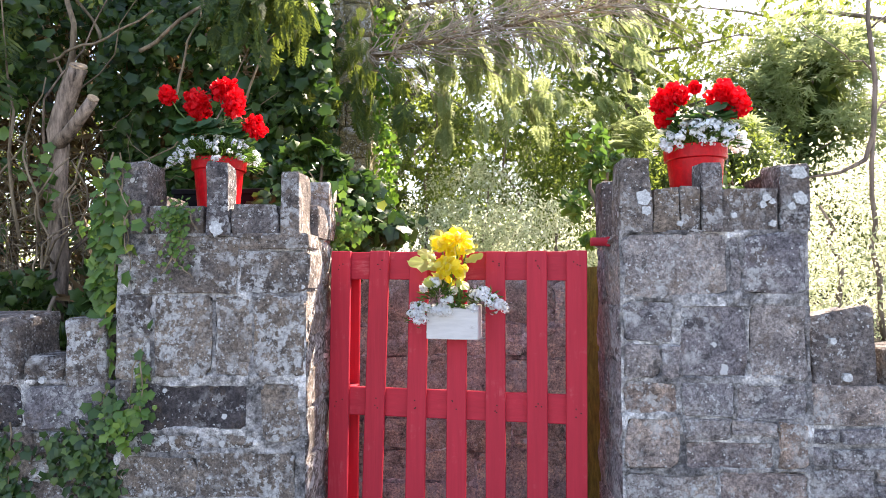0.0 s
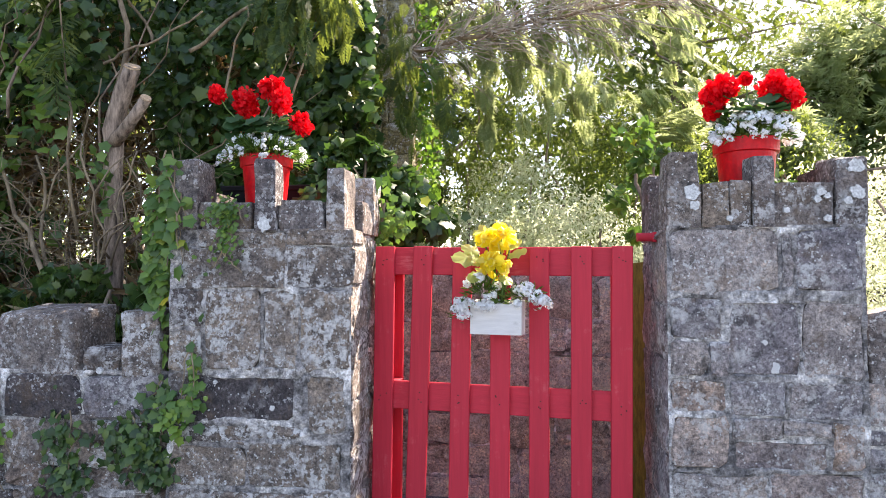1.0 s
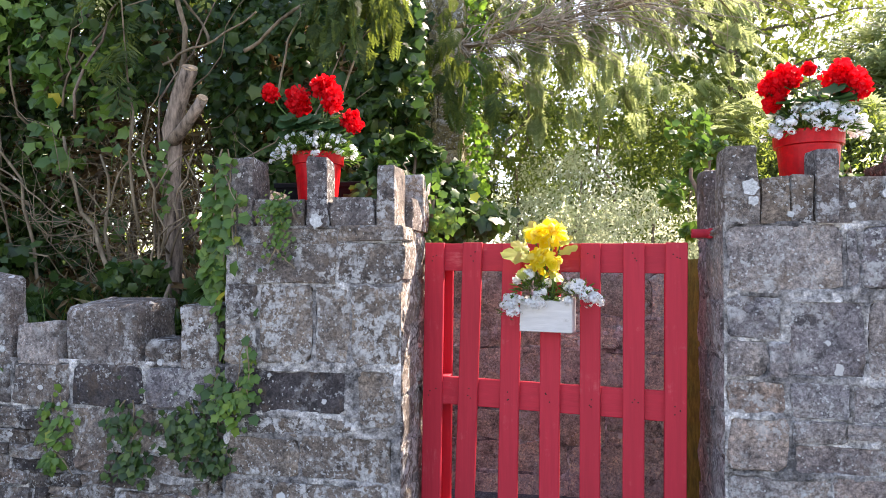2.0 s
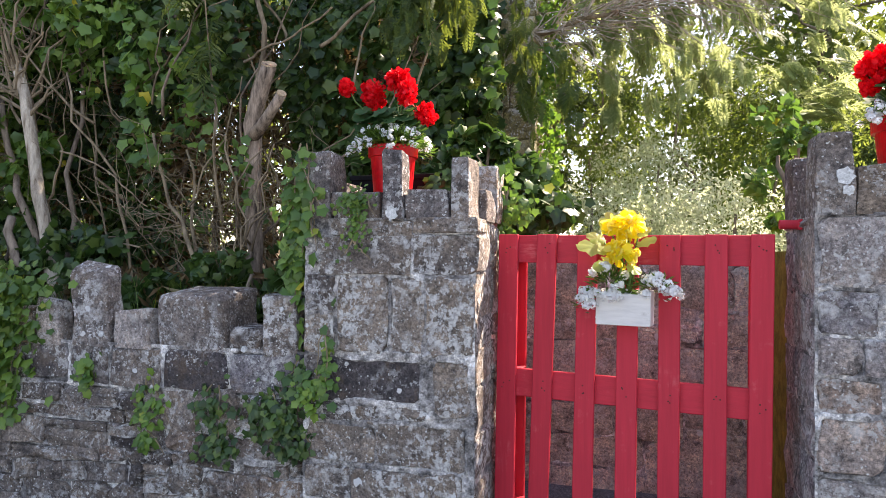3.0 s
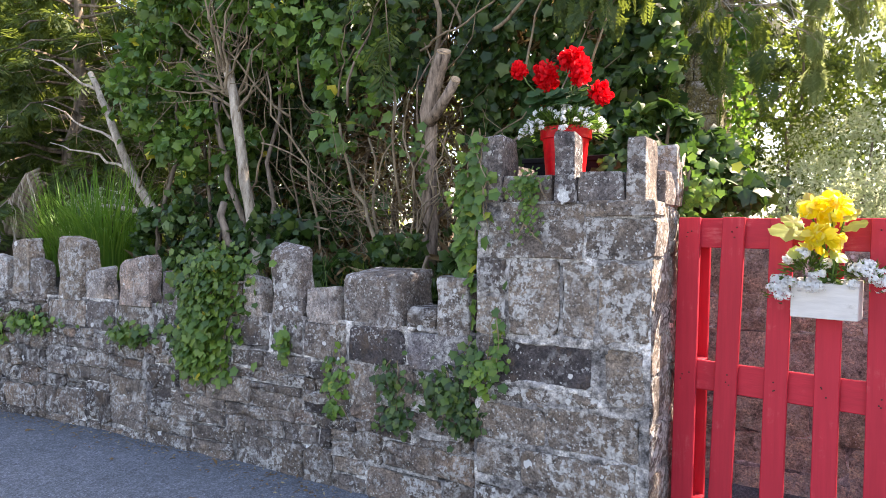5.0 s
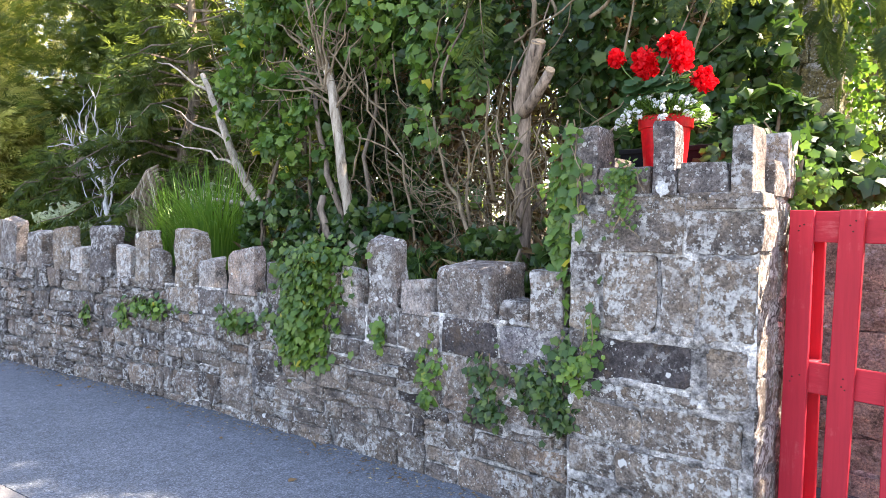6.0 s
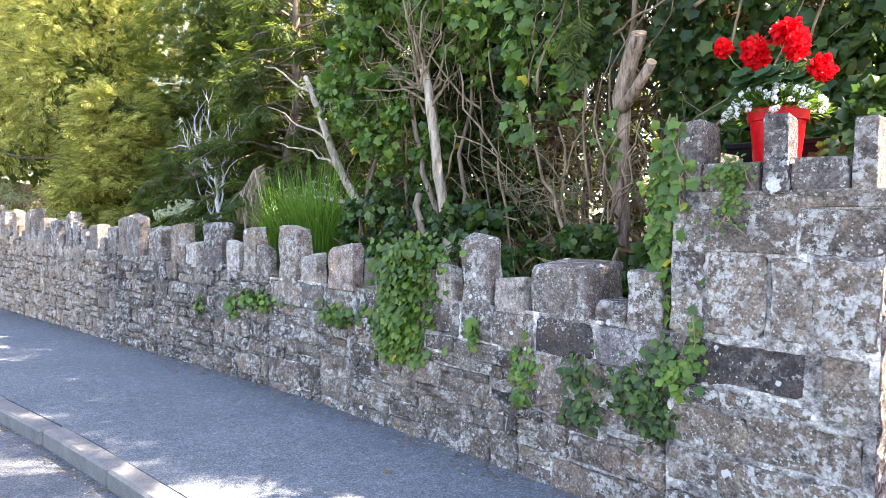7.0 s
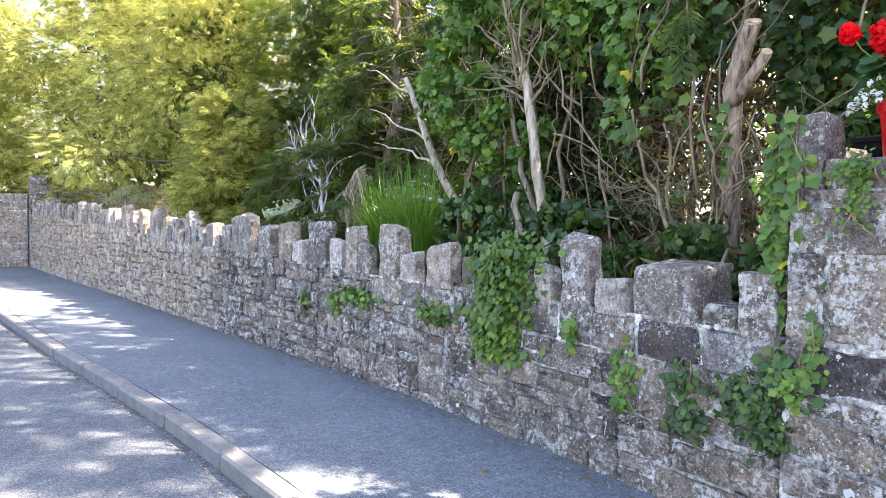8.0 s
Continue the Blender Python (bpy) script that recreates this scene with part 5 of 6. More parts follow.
for c, d, r in (((-1.925, 0.435, 2.332), (0.35, -0.45, 0.85), 0.0425), ((-1.80, 0.358, 2.142), (0.6, -0.45, 0.65), 0.0275)):
    bm = bmesh.new()
    bmesh.ops.create_cone(bm, cap_ends=True, segments=14, radius1=r, radius2=r * 0.96, depth=0.008, matrix=Matrix.Translation(Vector(c) + Vector(d) * 0.003) @ Vector(d).to_track_quat("Z", "Y").to_matrix().to_4x4())
    part("sawn_end", bm, M_CUT, stump, "pale sawn wood end")
g = Geo()
for k in range(7):
    z0 = rng.uniform(0.95, 1.7)
    a = (-2.0 + rng.uniform(-0.07, 0.07), 0.38, z0)
    tube(g, wander(a, (a[0] + rng.uniform(-0.12, 0.2), 0.33, z0 + rng.uniform(0.1, 0.7)), 8, 0.16, rng), (0.007, 0.004), 5)
g.part("ivy_stem", M_TWIG, stump, smooth=True)
rr = np.random.default_rng(44)
leaves("ivy_leaf", T_IVY, np.stack([rr.normal(-2.06, 0.04, 26), rr.normal(0.37, 0.02, 26), rr.normal(1.75, 0.09, 26)], 1), unit(26, rr) + (0, 0, -0.6), unit(26, rr) * 0.5 + (0, -1, 0.3), rr.uniform(0.04, 0.07, 26), M_IVY_LIGHT, stump)

# pale and bare trees
pale = thing("dead_pale_tree", (-3.4, 0.45, 0.9), "slim dead tree with pale peeling bark", "tree")
limb("trunk", (-3.36, 0.45, 0.9), (-3.78, 0.45, 2.50), 0.046, 0.032, M_BARK_PALE, pale, 14, 0.02, 12, "", 46, 0.045)
rng = np.random.default_rng(47)
for k in range(26):
    g = Geo()
    s = rng.uniform(0, 1)
    a = np.array((-3.67 - 0.11 * s, 0.45, 2.08 + 0.40 * s)) + rng.normal(size=3) * 0.015
    b = a + np.array((rng.uniform(-0.75, 0.35), rng.uniform(-0.2, 0.2), rng.uniform(0.1, 1.0)))
    p = wander(a, b, 7, 0.12, rng)
    tube(g, p, (0.011, 0.003), 5)
    for q in range(2):
        tube(g, wander(p[3 + q], p[3 + q] + rng.normal(size=3) * 0.18, 4, 0.1, rng), (0.004, 0.002), 4)
    g.part("twig", M_TWIG, pale)

limb("side_trunk", (-3.45, 0.5, 0.9), (-3.95, 0.5, 2.3), 0.028, 0.018, M_BARK, pale, 10, 0.05, 8, "", 48)
limb("broken_branch", (-3.5, 0.4, 0.95), (-3.7, 0.38, 1.5), 0.03, 0.026, M_BARK, pale, 7, 0.12, 8, "", 49)

fallen = thing("leaning_dead_tree", (-4.7, 0.5, 1.0), "leaning dead tree with pale bark and bare side branches", "tree")
limb("trunk", (-4.55, 0.5, 1.3), (-5.56, 0.5, 2.66), 0.042, 0.024, M_BARK_PALE, fallen, 12, 0.015, 10, "", 50, 0.06)
for k, (a, b) in enumerate((((-5.2, 0.5, 2.05), (-6.5, 0.6, 2.5)), ((-5.0, 0.5, 1.8), (-6.2, 0.5, 2.1)), ((-5.45, 0.5, 2.5), (-6.6, 0.6, 2.95)), ((-4.75, 0.5, 1.45), (-5.4, 0.5, 1.5)))):
    limb("branch", a, b, 0.014 if k < 3 else 0.026, 0.004 if k < 3 else 0.018, M_BARK_PALE, fallen, 9, 0.045, 6, "", 51 + k)
stemsx = thing("bare_shrub", (-2.8, 0.45, 0.9), "slender bare leaning stems behind the wall", "shrub")
for k, (a, b, r) in enumerate((((-2.78, 0.45, 0.95), (-3.36, 0.45, 2.4), 0.02), ((-2.25, 0.4, 0.9), (-2.75, 0.5, 2.0), 0.028), ((-2.45, 0.5, 0.9), (-2.55, 0.55, 1.9), 0.024), ((-2.1, 0.55, 2.2), (-2.2, 0.55, 3.6), 0.032), ((-2.13, 0.5, 2.38), (-1.55, 0.45, 2.62), 0.015), ((-2.5, 0.5, 1.55), (-2.14, 0.5, 2.3), 0.012), ((-1.5, 0.6, 2.2), (-1.35, 0.6, 2.75), 0.014), ((-1.16, 0.5, 2.02), (-0.93, 0.5, 2.5), 0.014), ((-3.35, 0.4, 1.9), (-2.7, 0.4, 1.55), 0.012), ((-1.0, 0.6, 2.6), (-0.55, 0.5, 3.0), 0.02), ((-1.75, 0.7, 2.5), (-1.2, 0.7, 2.85), 0.022))):
    limb("stem", a, b, r * 0.55, r * 0.3, M_TWIG, stemsx, 10, 0.08, 7, "", 70 + k)

tangle = thing("bare_thicket", (-3.5, 0.7, 0.9), "long thin bare branches crossing in the shaded thicket", "branches")
rng = np.random.default_rng(84)
for k in range(46):
    a = np.array((rng.uniform(-5.4, -1.9), rng.uniform(0.5, 0.95), rng.uniform(1.0, 2.6)))
    b = a + np.array((rng.normal(-0.15, 0.6), rng.uniform(-0.2, 0.1), rng.uniform(0.5, 1.7)))
    limb("branch", a, b, rng.uniform(0.004, 0.012), 0.002, M_TWIG if k % 3 else M_BARK_RED, tangle, 10, 0.09, 5, "", 840 + k)

brush = thing("dry_brushwood", (-2.4, 0.5, 0.9), "tangle of thin dry brown twigs leaning on a stump", "brushwood")
rng = np.random.default_rng(81)
for k in range(40):
    a = np.array((rng.normal(-2.25, 0.34), rng.uniform(0.35, 0.85), rng.uniform(0.95, 1.5)))
    b = a + np.array((rng.normal(-0.38, 0.42), rng.uniform(-0.25, 0.25), rng.uniform(0.1, 0.95)))
    p = wander(a, b, 9, 0.22, rng)
    g = Geo()
    r = rng.uniform(0.002, 0.006)
    tube(g, p, (r, 0.0015), 5, False)
    for q in range(3):
        c = p[rng.integers(3, 9)]
        tube(g, wander(c, c + np.array((rng.normal(-0.05, 0.2), rng.normal(0, 0.1), rng.normal(0.08, 0.16))), 5, 0.16, rng), (r * 0.5, 0.001), 4, False)
    g.part("twig", M_TWIG, brush)
g = Geo()
for x0, x1, z0, z1, m in ((-2.9, -2.0, 1.0, 2.2, 150), (-5.6, -3.6, 1.9, 3.3, 190), (-6.6, -5.0, 1.3, 2.6, 120)):
    for k in range(m):
        a = np.array((rng.uniform(x0, x1), rng.uniform(0.6, 1.4), rng.uniform(z0, z1)))
        tube(g, wander(a, a + np.array((rng.normal(-0.05, 0.4), rng.normal(0, 0.2), rng.normal(0.0, 0.28))), 6, 0.16, rng), (0.003, 0.001), 4, False)
tagged(g.part("twig_tangle", M_TWIG, brush), kind="stuff")

# grass tuft, driftwood, silver branch
rr = np.random.default_rng(90)
m = 1200
a = rr.uniform(0, 2 * np.pi, m)
rad = np.sqrt(rr.uniform(0, 1, m))
at = np.stack([-5.45 + 0.5 * rad * np.cos(a) * 1.3, 0.45 + 0.25 * rad * np.sin(a), np.full(m, 0.9)], 1)
out = np.stack([np.cos(a), np.sin(a), np.zeros(m)], 1) * (0.25 + rad[:, None]) + unit(m, rr) * 0.35
out[:, 2] = 0
grass = thing("grass_tuft", (-5.25, 0.45, 0.9), "tall tuft of bright green arching grass", "grass")
grass_size = rr.uniform(0.3, 1.1, m)
BLADES = (blade_template(0.2, 0.05), T_BLADE, blade_template(0.75, 0.5))
for q in range(6):
    s = slice(q * m // 6, (q + 1) * m // 6)
    leaves("blade_clump", BLADES[q % 3], at[s], out[s], np.tile((0, 0, 1.0), (m // 6, 1)), grass_size[s], M_GRASS, grass)
a = rr.uniform(0, 2 * np.pi, 500)
at = np.stack([rr.uniform(-4.6, -1.5, 500), rr.uniform(0.15, 0.5, 500), np.full(500, 0.9)], 1)
tagged(leaves("wild_grass", T_BLADE, at, np.stack([np.cos(a), np.sin(a), np.zeros(500)], 1), np.tile((0, 0, 1.0), (500, 1)), rr.uniform(0.15, 0.4, 500), M_IVY_LIGHT), "thin wild grass growing along the top of the wall", "grass", kind="stuff")

drift = thing("weathered_stump", (-6.6, 0.6, 0.9), "weathered grey curved tree stump with bare roots", "stump")
g = Geo()
for k in range(5):
    o = 0.05 * k
    tube(g, [(-7.23 + o, 0.58 + 0.04 * k, 0.8), (-7.15 + o, 0.56 + 0.04 * k, 1.2), (-6.97 + o, 0.56 + 0.03 * k, 1.55), (-6.70 + o * 0.6, 0.56 + 0.02 * k, 1.82 - 0.02 * k), (-6.50, 0.56, 1.88 - 0.04 * k)], [0.08 - 0.006 * k, 0.07 - 0.006 * k, 0.055 - 0.004 * k, 0.035, 0.012], 10)
g.part("trunk", M_BARK, drift, smooth=True)
rng = np.random.default_rng(93)
for k in range(10):
    g = Geo()
    u = rng.uniform(0.0, 0.8)
    a = np.array((-6.99 + 0.5 * u, 0.5, 1.52 + 0.36 * u ** 0.7))
    tube(g, wander(a, a + np.array((rng.uniform(0.0, 0.2), 0, -rng.uniform(0.2, 0.6))), 6, 0.08, rng), (0.006, 0.003), 5)
    g.part("root", M_BARK_PALE, drift, "pale bare root")

silver = thing("silver_dead_branch", (-7.7, 0.6, 0.95), "bleached silver dead branch with bare forks", "branch")
rng = np.random.default_rng(95)
g = Geo()
main = wander((-7.5, 0.55, 0.95), (-8.35, 0.6, 2.35), 12, 0.08, rng)
tube(g, main, np.linspace(0.035, 0.012, 12), 7)
lines = [main]
for k in range(16):
    b = main[rng.integers(2, 11)]
    p = wander(b, b + np.array((rng.uniform(-1.2, 0.5), rng.uniform(-0.1, 0.2), rng.uniform(0.1, 0.8))), 7, 0.12, rng)
    tube(g, p, (0.014, 0.004), 5)
    for q in range(3):
        c = p[rng.integers(2, 6)]
        tube(g, wander(c, c + np.array((rng.uniform(-0.35, 0.3), 0, rng.uniform(0.0, 0.4))), 5, 0.1, rng), (0.006, 0.002), 4)
g.part("branch", M_BARK_SILVER, silver)
g = Geo()
p = wander((-7.3, 0.8, 1.55), (-10.8, 1.2, 2.25), 12, 0.06, rng)
tube(g, p, (0.06, 0.015), 8)
for k in range(40):
    c = p[rng.integers(2, 12)]
    tube(g, wander(c, c + np.array((rng.uniform(-0.7, 0.2), rng.uniform(-0.2, 0.1), rng.uniform(-0.1, 0.9))), 6, 0.12, rng), (0.009, 0.003), 4)
g.part("fallen_limb", M_BARK_PALE, silver)

# ---- conifers and the wood behind ----
CONIFERS = [(-6.6, 2.4, 0.9, 3.8, 1.9, 1, 0.05), (-9.6, 3.2, 0.9, 6.0, 2.3, 1, 0.04), (-9.6, 1.0, 0.9, 1.6, 0.9, 1, 0.02), (-7.8, 1.6, 0.9, 4.2, 1.5, 1, 0.03), (-8.8, 2.4, 0.9, 5.4, 1.9, 1, 0.03),
            # unseen tall crowns shade the pavement; the last tree is added for that alone
            (-4.6, 2.8, 0.9, 10.5, 1.9, 1, 0.12), (-2.6, 2.7, 0.9, 11.0, 2.6, 1, 0.2), (-1.5, 5.4, 0.9, 10.0, 1.9, 1, 0.1), (-1.0, 2.9, 0.9, 10.0, 2.9, 1, 0.42)]
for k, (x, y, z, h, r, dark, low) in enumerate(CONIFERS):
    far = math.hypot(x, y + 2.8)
    # the dark flag paints a tree's shade into its frond colour
    conifer(x, y, z, h, r, M_CONIFER_DARK if dark else M_CONIFER, "dark green conifer with drooping flat sprays, coloured as in shade" if dark else "sunlit yellow-green conifer with drooping flat sprays", 200 + k, (75 if h > 9 else 95) if h > 3 else 60, low, 0.24 if far < 8 else 0.20, 20 if far < 8 else 26, template=None if far < 8 else T_FAR)


def cypress(x, y, z, height, radius, label, seed, clumps=34, sprays=520, low=0.22, fine=1.0, material=M_CONIFER, template=None):
    """A dense tree of overlapping frond masses round a trunk."""
    rng = np.random.default_rng(seed)
    t = thing("cypress_tree", (x, y, z), label, "tree", "cypresses behind the wall")
    g = Geo()
    tube(g, wander((x, y, z - 0.1), (x, y, z + height * 0.9), 10, 0.04, rng), (0.17, 0.03), 9)
    g.part("trunk", M_BARK, t, smooth=True)
    at, ah, up = [], [], []
    for k in range(clumps):
        u = low + (1 - low) * (k + rng.uniform()) / clumps
        a = k * 2.4 + rng.uniform(-0.4, 0.4)
        rr = radius * (1.05 - 0.7 * u) * rng.uniform(0.5, 1.05)
        c = np.array((x + rr * math.cos(a), y + rr * math.sin(a), z + height * u))
        g = Geo()
        tube(g, wander((x, y, c[2] - 0.1), c, 6, 0.08, rng), (0.03, 0.01), 5)
        g.part("limb", M_BARK, t)
        size = np.array((0.62, 0.62, 0.36)) * radius * rng.uniform(0.42, 0.66)
        d = unit(sprays, rng)
        p = c + d * size * rng.uniform(0.6, 1.1, (sprays, 1))
        lump = np.array([noise.noise(Vector(q) * 2.2) for q in p])
        keep = lump > -0.22
        at.append(p[keep])
        o = d + np.array((math.cos(a), math.sin(a), 0)) * 0.5 + 0.35 * unit(sprays, rng)
        o[:, 2] -= 0.35
        ah.append(o[keep])
        up.append((d * 0.6 + unit(sprays, rng) * 0.5 + (0, 0, 0.7))[keep])
    at, ah, up = np.concatenate(at), np.concatenate(ah), np.concatenate(up)
    # dark fill in the crown's heart: shade between the clumps, put in as colour
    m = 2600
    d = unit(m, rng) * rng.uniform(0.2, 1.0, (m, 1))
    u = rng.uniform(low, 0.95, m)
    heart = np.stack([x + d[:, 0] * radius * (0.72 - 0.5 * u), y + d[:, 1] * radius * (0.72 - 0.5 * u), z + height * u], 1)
    leaves("inner_foliage", T_OVAL, heart, unit(m, rng) + (0, 0, -0.4), unit(m, rng), rng.uniform(0.18, 0.36, m), M_CONIFER_DARK, t, "dark inner foliage coloured to look shaded")
    leaves("crown", T_TUFT if template is None else template, at, ah, up, fine * rng.uniform(0.12, 0.26, len(at)), material, t)
    return t


for k, (x, y, hh, r, low) in enumerate(((-11.6, 2.5, 5.4, 2.2, 0.10), (-12.0, 0.7, 2.4, 1.1, 0.08), (-14.3, 1.2, 6.4, 2.9, 0.18), (-17.0, 0.9, 7.5, 3.2, 0.16), (-20.8, 0.2, 8.0, 3.4, 0.05), (-26.5, -3.6, 10.5, 4.4, 0.08), (-23.5, -4.6, 8.0, 3.4, 0.12), (-22.8, -8.8, 7.5, 3.2, 0.12))):
    # the first tree gets its half shade from the darker frond colour
    cypress(x, y, 0.9 if y > -3 else 0.0, hh, r, "dense sunlit yellow-green cypress with feathery sprays" if k else "dense green cypress with feathery sprays, coloured as half-shaded", 260 + k, low=low, sprays=320 if k < 4 else 460, fine=1.15 if k < 4 else 1.3, template=T_SPRAY if k < 4 else T_TUFT, material=M_CONIFER if k else M_CONIFER_DARK)

for k, (x, y, hh, r, low) in enumerate(((2.86, 9.1, 9.5, 3.1, 0.03), (4.4, 6.2, 3.6, 1.6, 0.05), (2.7, 4.6, 1.9, 1.0, 0.05))):
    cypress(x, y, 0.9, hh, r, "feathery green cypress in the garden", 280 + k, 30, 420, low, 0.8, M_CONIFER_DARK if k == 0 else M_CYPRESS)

# cypress branch hanging over the gate
cyp = thing("cypress_branch", (-0.9, 1.5, 2.8), "overhanging cypress branch with dry twigs and drooping sprays", "branch")
rng = np.random.default_rng(301)
g = Geo()
lines, dry = [], []
mains = [wander((-1.7, 3.0, 3.7), (1.3, 2.3, 3.45), 14, 0.05, rng), wander((-1.6, 3.0, 3.8), (1.0, 2.4, 3.7), 12, 0.06, rng), wander((-1.2, 2.8, 3.9), (0.5, 2.0, 3.4), 12, 0.05, rng)]
for p in mains:
    tube(g, p, (0.032, 0.008), 7)
    for k in range(28):
        c = p[rng.integers(2, len(p))]
        q = wander(c, c + np.array((rng.uniform(-0.15, 0.6), rng.uniform(-0.35, 0.2), rng.uniform(-0.6, 0.15))), 6, 0.09, rng)
        tube(g, q, (0.007, 0.002), 4, False)
        (lines if rng.uniform() < 0.5 else dry).append(q)
for q in dry:
    for k in range(5):
        c = q[rng.integers(1, 6)]
        tube(g, wander(c, c + np.array((rng.uniform(0.0, 0.3), rng.uniform(-0.1, 0.1), rng.uniform(-0.25, 0.02))), 4, 0.1, rng), (0.003, 0.001), 4, False)
tagged(g.part("dry_branchwork", M_TWIG, cyp), kind="stuff")
hang = [wander((x, rng.uniform(2.1, 2.7), rng.uniform(3.1, 3.7)), (x + rng.uniform(0.0, 0.35), rng.uniform(2.0, 2.6), rng.uniform(2.25, 3.1)), 6, 0.06, rng) for x in rng.uniform(-0.3, 0.6, 20)]
leaves("sprays", T_FROND, *fronds_along(lines, rng, 18, 0.2, 0.5, 0.7), M_CYPRESS, cyp)
leaves("dark_sprays", T_FROND, *fronds_along(hang, rng, 16, 0.19, 0.45, 0.9), M_CYPRESS, cyp)
hang2 = [wander((x, rng.uniform(0.3, 0.7), rng.uniform(2.7, 3.3)), (x + rng.uniform(-0.1, 0.15), rng.uniform(0.25, 0.6), rng.uniform(2.3, 2.75)), 6, 0.06, rng) for x in rng.uniform(-1.25, -0.8, 18)]
leaves("green_sprays", T_FROND, *fronds_along(hang2, rng, 24, 0.15, 0.45, 0.8), M_CONIFER_DARK, cyp)

hang3 = [wander((x, rng.uniform(1.3, 1.8), rng.uniform(2.7, 3.3)), (x + rng.uniform(-0.1, 0.2), rng.uniform(1.2, 1.7), rng.uniform(2.0, 2.7)), 6, 0.06, rng) for x in rng.uniform(-1.15, -0.45, 11)]
leaves("olive_sprays", T_FROND, *fronds_along(hang3, rng, 18, 0.17, 0.45, 0.9), M_CONIFER_DARK, cyp)
spar = wander((-1.5, 2.1, 2.92), (1.0, 1.9, 3.2), 14, 0.04, rng)
g = Geo()
tube(g, spar, (0.024, 0.008), 7)
g.part("dry_limb", M_TWIG, cyp, "pale dry limb", True)
g = Geo()
for k in range(150):
    c = spar[rng.integers(4, 14)] + rng.normal(size=3) * 0.03
    e = c + np.array((rng.uniform(0.1, 0.95), rng.uniform(-0.3, 0.3), rng.uniform(-0.4, 0.42)))
    q = wander(c, e, 7, 0.12, rng, -0.04)
    tube(g, q, (0.0055, 0.0015), 4, False)
    for w in range(2):
        c = q[rng.integers(2, 7)]
        tube(g, wander(c, c + np.array((rng.uniform(0.0, 0.25), rng.uniform(-0.08, 0.08), rng.uniform(-0.2, 0.03))), 4, 0.1, rng), (0.0025, 0.001), 4, False)
tagged(g.part("twig_spray", M_BARK_PALE, cyp, "fine pale dry twigs"), kind="stuff")

arch = []
for k in range(32):
    c = np.array((rng.uniform(0.1, 1.35), rng.uniform(3.2, 3.9), rng.uniform(2.7, 4.0)))
    st = np.linspace(0, 1, 6)[:, None]
    arch.append(c + np.array((rng.uniform(0.35, 0.75), rng.uniform(-0.25, 0.15), rng.uniform(0.0, 0.2))) * st + np.array((0, 0, -rng.uniform(0.2, 0.45))) * st ** 2)
for k in range(9):
    c = np.array((rng.uniform(0.95, 1.3), rng.uniform(2.8, 3.2), rng.uniform(2.2, 2.6)))
    arch.append(c + np.array((rng.uniform(0.3, 0.55), -0.1, rng.uniform(0.05, 0.3))) * np.linspace(0, 1, 6)[:, None])
leaves("sunlit_sprays", T_FROND, *fronds_along(arch, rng, 18, 0.21, 0.45, 0.45), M_CYPRESS, cyp, "pale sunlit feathery sprays")

# old ivy-grown stone pier behind the gate
pier = thing("ruined_stone_pier", (-0.95, 2.2, 0.9), "old stone pier overgrown with ivy behind the gate", "pier")
core_box(-1.21, -0.69, 2.0, 2.5, 0.85, 3.6, "core", pier, M_STONE_MOSSY)
rng = np.random.default_rng(310)
z = 0.9
while z < 3.55:
    h = rng.uniform(0.14, 0.26)
    c = rng.uniform(-1.05, -0.85)
    for a, b in ((-1.22, c), (c, -0.68)):
        stone_part("stone", lay((a, b, z, z + h), rng, 0.008, 1.99), pier, M_STONE_MOSSY)
    z += h
leaves("ivy", T_IVY, *ivy_sheet(-1.35, -0.95, 1.0, 3.1, 1.9, 1000, 0.07, 311, M_IVY, None, 0.08), M_IVY_LIGHT, pier)
# same ivy in a yellower leaf colour, which paints the pier's sunlit edge
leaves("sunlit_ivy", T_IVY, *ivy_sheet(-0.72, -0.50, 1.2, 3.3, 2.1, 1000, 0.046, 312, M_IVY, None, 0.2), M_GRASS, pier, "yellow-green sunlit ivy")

leafy("ivy_shrub", [(-0.44, 0.72, 1.52, 0.20, 0.25, 0.20), (-0.6, 0.6, 1.62, 0.22, 0.22, 0.22), (-0.75, 0.55, 1.78, 0.22, 0.2, 0.14)], 1500, T_IVY, 0.075, M_IVY, "glossy ivy shrub behind the gate and pillar", "ivy", 320)
leafy("ivy_shrub", [(0.66, 0.6, 1.62, 0.12, 0.22, 0.26), (0.76, 0.7, 1.9, 0.16, 0.2, 0.16)], 420, T_IVY, 0.055, M_IVY_LIGHT, "ivy shrub leaning over the pillar", "ivy", 321)
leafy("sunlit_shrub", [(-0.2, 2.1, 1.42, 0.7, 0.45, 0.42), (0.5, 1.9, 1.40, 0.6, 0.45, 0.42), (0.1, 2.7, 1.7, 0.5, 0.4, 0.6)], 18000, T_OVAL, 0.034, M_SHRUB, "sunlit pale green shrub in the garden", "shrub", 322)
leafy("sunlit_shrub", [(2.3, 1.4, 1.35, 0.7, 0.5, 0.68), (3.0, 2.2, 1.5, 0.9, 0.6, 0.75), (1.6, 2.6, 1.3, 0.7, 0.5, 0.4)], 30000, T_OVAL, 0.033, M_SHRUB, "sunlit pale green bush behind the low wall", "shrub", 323)
